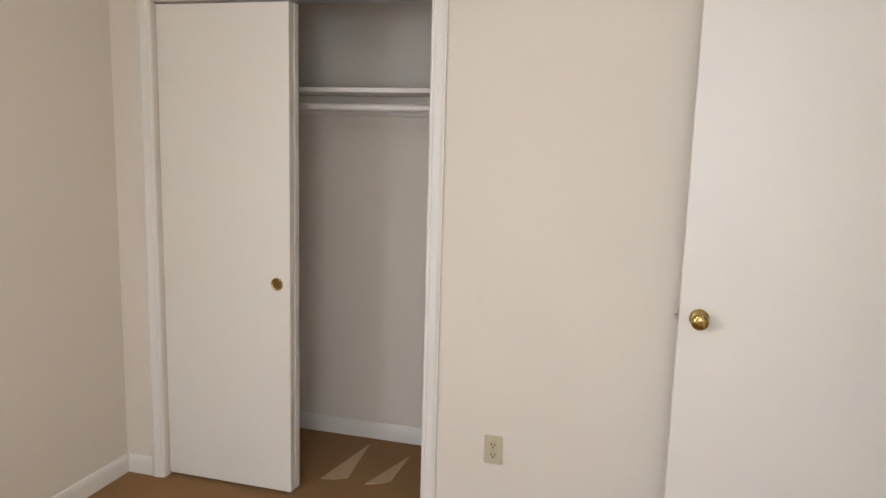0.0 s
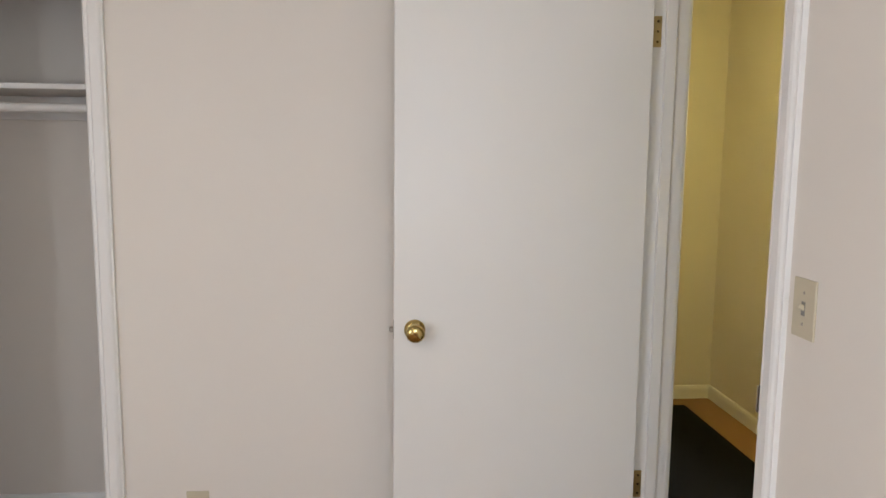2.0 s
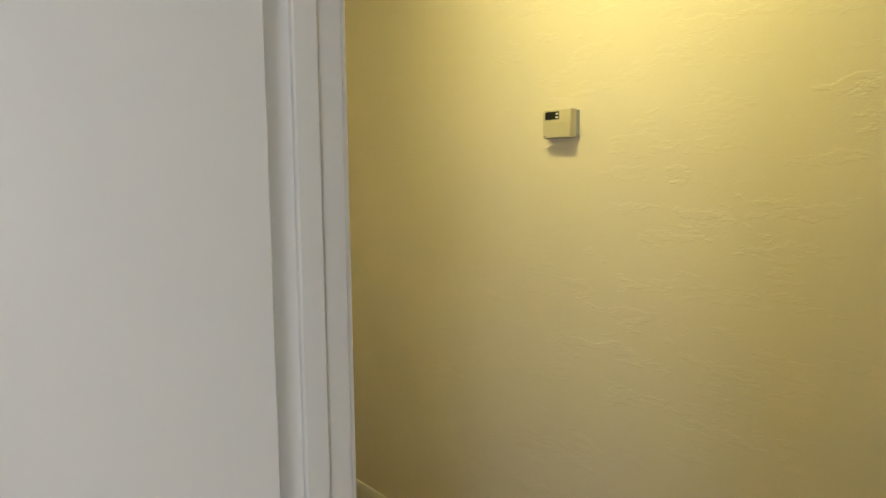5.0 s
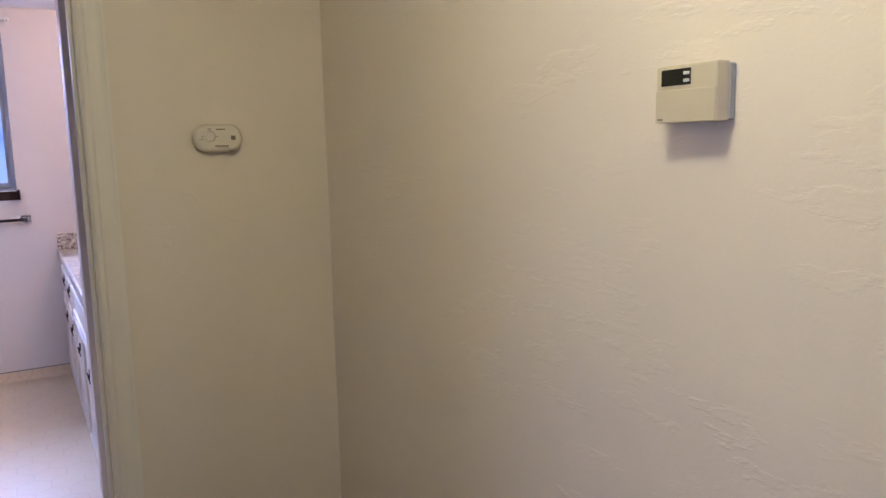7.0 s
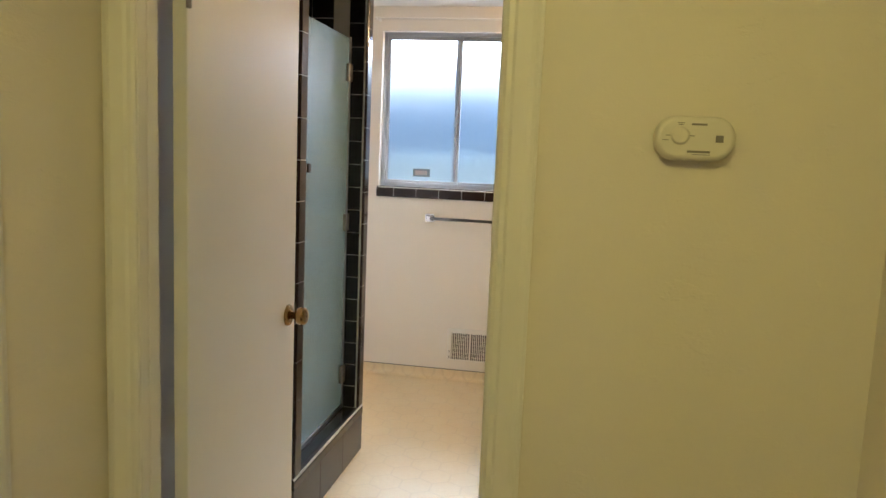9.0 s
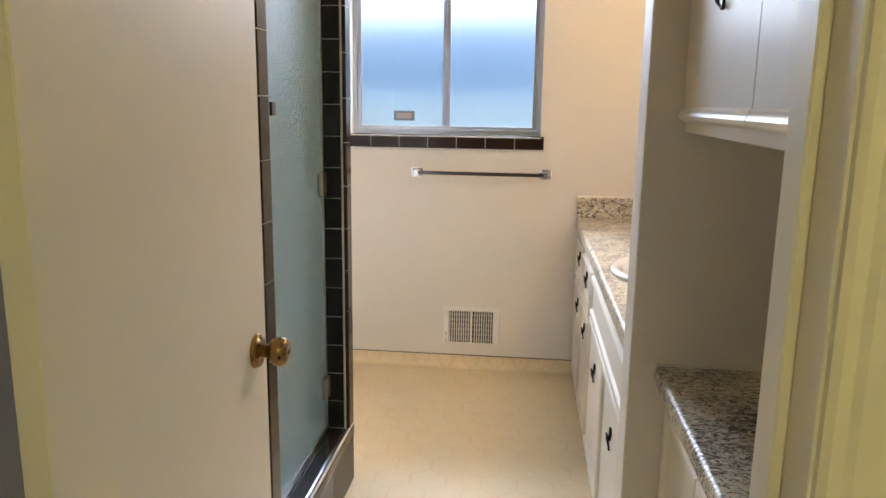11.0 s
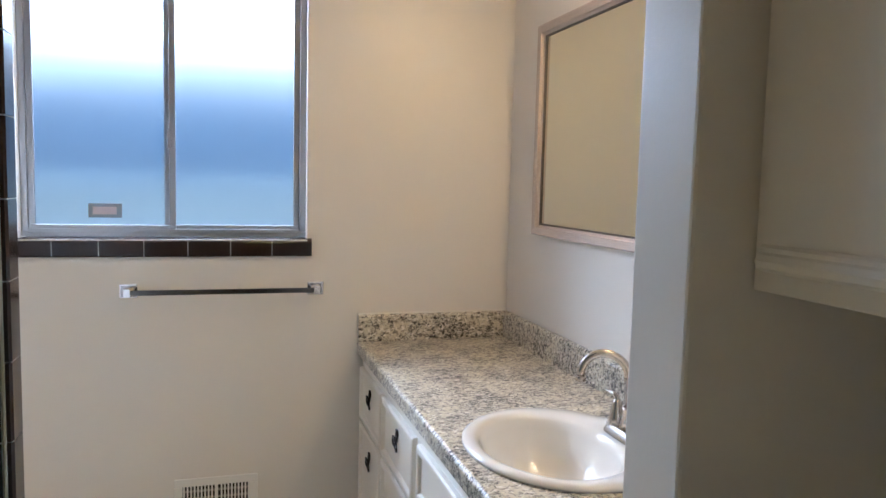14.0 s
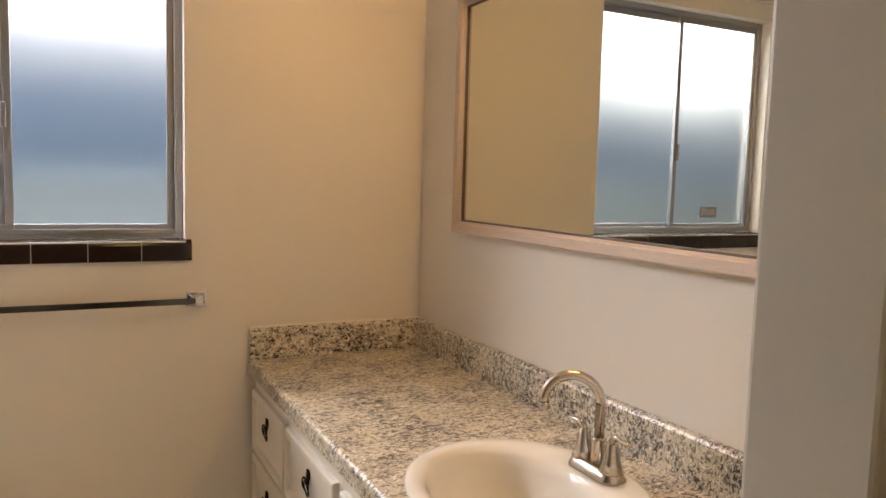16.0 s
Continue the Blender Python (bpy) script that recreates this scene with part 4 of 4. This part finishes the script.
top = thing("vanity_worktop", pose(0, 0, 0), "flecked cream and grey granite-look vanity worktop", "worktop")
bm = worktop(bmesh.new(), 0.650, 1.229, 3.136, YW - 0.021, 0.818, TOP, BX, BY, 0.20, 0.235)
prism(bm, nosing(0.610, 0.650, 0.816, TOP), "y", 3.136, YW - 0.001)
bmesh.ops.remove_doubles(bm, verts=bm.verts, dist=1e-5)
part("slab", bm, GRANITE, top)
bm = bmesh.new()
prism(bm, [(YW - 0.001, 0.818), (YW - 0.021, 0.818), (YW - 0.021, 0.968), (YW - 0.017, 0.974), (YW - 0.010, 0.976), (YW - 0.001, 0.976)], "x", 0.612, 1.249)
part("backsplash", bm, GRANITE, top)
bm = bmesh.new()
prism(bm, [(1.249, 0.818), (1.229, 0.818), (1.229, 0.966), (1.233, 0.973), (1.240, 0.976), (1.249, 0.976)], "y", 3.136, YW - 0.022)
part("backsplash", bm, GRANITE, top)
part("caulk", prism(bmesh.new(), [(YW, 0.974), (YW - 0.006, 0.976), (YW, 0.981)], "x", 0.612, 1.25), WHITE_PLASTIC, top)

# basin
basin = thing("wash_basin", pose(BX, BY, TOP), "oval biscuit-white drop-in basin in the vanity top", "basin")
bm = bmesh.new()
N = 72
rings = []
for ax, ay, z, off in ((0.219, 0.256, 0.0, 0), (0.224, 0.261, 0.006, 0), (0.221, 0.258, 0.013, 0), (0.210, 0.247, 0.017, 0), (0.188, 0.224, 0.015, -0.010), (0.165, 0.207, 0.011, -0.026),
                       (0.156, 0.199, 0.003, -0.028), (0.149, 0.192, -0.020, -0.028), (0.137, 0.178, -0.060, -0.026), (0.112, 0.148, -0.100, -0.022), (0.070, 0.092, -0.128, -0.018), (0.024, 0.024, -0.138, -0.015)):
    rings.append([bm.verts.new((off + 1.075 * ax * math.cos(2 * math.pi * i / N), 1.075 * ay * math.sin(2 * math.pi * i / N), z)) for i in range(N)])
for a, b in zip(rings, rings[1:]):
    for i in range(N):
        bm.faces.new((a[i], a[(i + 1) % N], b[(i + 1) % N], b[i])).smooth = True
bm.faces.new(rings[-1])
part("bowl", bm, PORCELAIN, basin)
part("drain", lathe(bmesh.new(), (-0.015, 0, -0.140), (0, 0, 1), [(0.022, 0), (0.023, 0.004), (0.015, 0.006), (0.004, 0.005)], 24), CHROME, basin)
part("overflow_hole", lathe(bmesh.new(), (-0.178, 0, -0.022), (1, 0, 0.25), [(0.006, 0), (0.006, 0.003)], 14), BLACK, basin)

# faucet, on the rim of the basin, spout towards the bowl
tap = thing("faucet", pose(1.064, 3.886, TOP + 0.014), "brushed nickel two-handle faucet with an arched spout", "faucet")
bm = bmesh.new()


def slab_ring(hx, hy, z, n=8):
    pts = []
    r = hx * 0.9
    for sx, sy, a0 in ((1, 1, 0), (-1, 1, 90), (-1, -1, 180), (1, -1, 270)):
        for i in range(n + 1):
            a = radians(a0 + 90 * i / n)
            pts.append((sx * (hx - r) + r * math.cos(a), sy * (hy - r) + r * math.sin(a), z))
    return pts


layers = [[bm.verts.new(p) for p in slab_ring(*l)] for l in ((0.032, 0.076, 0.0), (0.032, 0.076, 0.005), (0.023, 0.068, 0.019), (0.021, 0.066, 0.022), (0.018, 0.063, 0.023))]
for a, b in zip(layers, layers[1:]):
    for i in range(len(a)):
        bm.faces.new((a[i], a[(i + 1) % len(a)], b[(i + 1) % len(a)], b[i])).smooth = True
bm.faces.new(layers[0][::-1])
bm.faces.new(layers[-1])
part("base", bm, NICKEL, tap)
part("spout_collar", lathe(bmesh.new(), (0.002, 0, 0.020), (0, 0, 1), [(0.020, 0), (0.0155, 0.020), (0.0125, 0.046), (0.0140, 0.050), (0.0140, 0.056), (0.0115, 0.058)], 20), NICKEL, tap)
arc = [(0.002, 0, 0.070), (0.002, 0, 0.150)]
for i in range(17):
    a = math.pi * 0.94 * i / 16
    arc.append((0.002 - 0.060 + 0.060 * math.cos(a), 0, 0.150 + 0.060 * math.sin(a)))
arc = [Matrix.Rotation(radians(-32), 3, "Z") @ Vector(p) for p in arc]
arc.append(arc[-1] + Vector((0.0, 0, -0.014)))
spout = part("spout", tube(bmesh.new(), arc, [0.0108] * (len(arc) - 2) + [0.0108, 0.0108], 16), NICKEL, tap)
part("aerator", lathe(bmesh.new(), arc[-1] + Vector((0, 0, 0.002)), (0.05, 0.03, -1), [(0.0115, 0), (0.0135, 0.004), (0.0135, 0.014), (0.010, 0.016)], 18), NICKEL, spout)
for s in (-1, 1):
    h = part("handle", lathe(bmesh.new(), (0.0, s * 0.046, 0.018), (0, 0, 1), [(0.0255, 0), (0.0265, 0.003), (0.0225, 0.008), (0.0235, 0.0105), (0.0195, 0.022), (0.0150, 0.042), (0.0120, 0.058), (0.0095, 0.066)], 22), NICKEL, tap)
    pts = [(-0.10 * d, s * 0.046 + s * d, h0) for d, h0 in ((0.0, 0.066), (0.001, 0.084), (0.007, 0.093), (0.018, 0.096), (0.040, 0.094), (0.064, 0.094))]
    part("lever", tube(bmesh.new(), pts, [0.0095, 0.0088, 0.0075, 0.0058, 0.0046, 0.0034], 10), NICKEL, h)

# mirror
mirror = thing("wall_mirror", pose(1.25, 4.106, 1.710), "large mirror in a whitewashed wooden frame above the vanity", "mirror")
MH, MZ, MW = 0.766, 0.386, 0.040


def moulding(bm, a, b, inward):
    """A length of frame with mitred ends from a to b (outer corners, as (y, z)); inward: unit (y, z)."""
    prof = [(0.0, 0.0), (0.0, -0.034), (0.005, -0.036), (0.028, -0.033), (0.030, -0.022), (MW, -0.017), (MW, 0.0)]
    d = (Vector(b) - Vector(a)).normalized()
    ends = []
    for p, sgn in ((Vector(a), 1), (Vector(b), -1)):
        ends.append([bm.verts.new((x, *(p + Vector(inward) * u + d * (sgn * u)))) for u, x in prof])
    n = len(prof)
    for i in range(n):
        bm.faces.new((ends[0][i], ends[0][(i + 1) % n], ends[1][(i + 1) % n], ends[1][i]))
    bm.faces.new(ends[0][::-1])
    bm.faces.new(ends[1])
    return bm


corners = [(-MH, -MZ), (MH, -MZ), (MH, MZ), (-MH, MZ)]
for i, inward in enumerate(((0, 1), (-1, 0), (0, -1), (1, 0))):
    part("frame_member", moulding(bmesh.new(), corners[i], corners[(i + 1) % 4], inward), WASHED, mirror)
for y0, y1, z0, z1 in ((-MH + 0.037, MH - 0.037, -MZ + 0.037, -MZ + 0.043), (-MH + 0.037, MH - 0.037, MZ - 0.043, MZ - 0.037),
                       (-MH + 0.037, -MH + 0.043, -MZ + 0.043, MZ - 0.043), (MH - 0.043, MH - 0.037, -MZ + 0.043, MZ - 0.043)):
    part("inner_bead", boxed(-0.019, -0.0135, y0, y1, z0, z1, 0.001), DARK_WOOD, mirror, "thin dark inner edge")
part("glass", boxed(-0.014, -0.004, -MH + 0.034, MH - 0.034, -MZ + 0.034, MZ - 0.034), MIRROR, mirror, "silvered mirror glass")

# vanity light above the mirror
vlight = thing("vanity_light", pose(1.25, VANITY_LAMP_Y, 2.27), "brass bar light with warm bulbs above the mirror", "wall light")
part("plate", boxed(-0.03, 0.0, -0.32, 0.32, -0.05, 0.05, 0.004), BRASS, vlight)
for dy in (-0.22, 0.0, 0.22):
    b = part("bulb", lathe(bmesh.new(), (-0.05, dy, 0), (-1, 0, 0), [(0.014, -0.02), (0.02, 0.0), (0.038, 0.02), (0.046, 0.045), (0.038, 0.072), (0.02, 0.086), (0.004, 0.091)], 20), BULB, vlight)
    part("socket", lathe(bmesh.new(), (-0.029, dy, 0), (-1, 0, 0), [(0.024, 0), (0.022, 0.022)], 16), BRASS, b)

# ---- linen niche ----
XD = 0.690
base_unit = thing("base_cabinet", pose(XD, 0, 0), "cream painted base cabinet with three doors in the niche", "cabinet")
carcass(base_unit, YB + 0.129, 3.012, 0.05, 0.796, 0.588, kick=1)
for y0, y1 in ((2.655, 2.995), (2.310, 2.650), (1.965, 2.305)):
    panel_front("door", base_unit, y0, y1, 0.055, 0.735, ((y0 + y1) / 2, 0.55))
desk = thing("niche_worktop", pose(0, 0, 0), "flecked cream and grey granite-look worktop in the niche", "worktop")
part("slab", prism(bmesh.new(), nosing(0.664, XR - 0.001, 0.796, 0.836), "y", YB + 0.129, 3.012), GRANITE, desk)
part("caulk", prism(bmesh.new(), [(3.013, 0.834), (3.007, 0.8365), (3.013, 0.842)], "x", 0.666, XR), WHITE_PLASTIC, desk)

XU = 0.677
upper = thing("wall_cabinet", pose(XU, 0, 0), "cream painted wall cabinet with black ring pulls above the niche", "cabinet")
part("face_frame", boxed(0.016, 0.034, YB + 0.129, 3.012, 1.392, CH - 0.001, 0.002), CABINET, upper)
part("bottom_panel", boxed(0.034, 0.594, YB + 0.129, 3.012, 1.403, 1.419), CABINET, upper)
part("side_panel", boxed(0.034, 0.594, YB + 0.129, YB + 0.145, 1.419, CH - 0.001), CABINET, upper)
part("side_panel", boxed(0.034, 0.594, 2.996, 3.012, 1.419, CH - 0.001), CABINET, upper)


def lipped_door(y0, y1, z0, z1, pull_at):
    """A flat door with an ogee lip along the foot ."""
    bm = bmesh.new()
    box(bm, 0.004, 0.0155, y0, y1, z0, z1, 0.001)
    prism(bm, [(0.0155, z0), (0.006, z0), (-0.003, z0 + 0.005), (-0.006, z0 + 0.013), (-0.003, z0 + 0.020), (0.000, z0 + 0.023), (0.000, z0 + 0.028), (0.004, z0 + 0.032), (0.0155, z0 + 0.032)], "y", y0, y1)
    f = part("door", bm, CABINET, upper)
    p = ring_pull(f, *pull_at)
    p.matrix_local = Matrix.Translation((0.004, 0, 0))


lipped_door(2.474, 2.986, 1.417, 2.40, (2.695, 1.655))
lipped_door(1.975, 2.470, 1.417, 2.40, (2.245, 1.663))

# ---- outside the window ----
garden = thing("garden_wall", pose(0, 7.3, -0.14), "pale low garden wall beyond the bathroom window", "wall")
part("wall", boxed(-14, 14, -0.12, 0.12, 0, 1.56, 0.01), STUCCO, garden)
part("coping", boxed(-14, 14, -0.16, 0.16, 1.56, 1.62, 0.01), STUCCO, garden)
fence = thing("fence", pose(0, 8.1, -0.14), "blue-grey board fence beyond the garden wall", "fence")
for x in range(-12, 13, 2):
    part("post", boxed(x - 0.05, x + 0.05, 0.02, 0.12, 0, FENCE_TOP + 0.02, 0.004), SIDING, fence)
board = mesh_of("board", boxed(-0.068, 0.068, -0.02, 0.0, 0.02, FENCE_TOP, 0.003), SIDING)
for i in range(170):
    b = new("board", board)
    b.parent = fence
    b.matrix_local = Matrix.Translation((-12 + i * 0.1415, 0, 0))
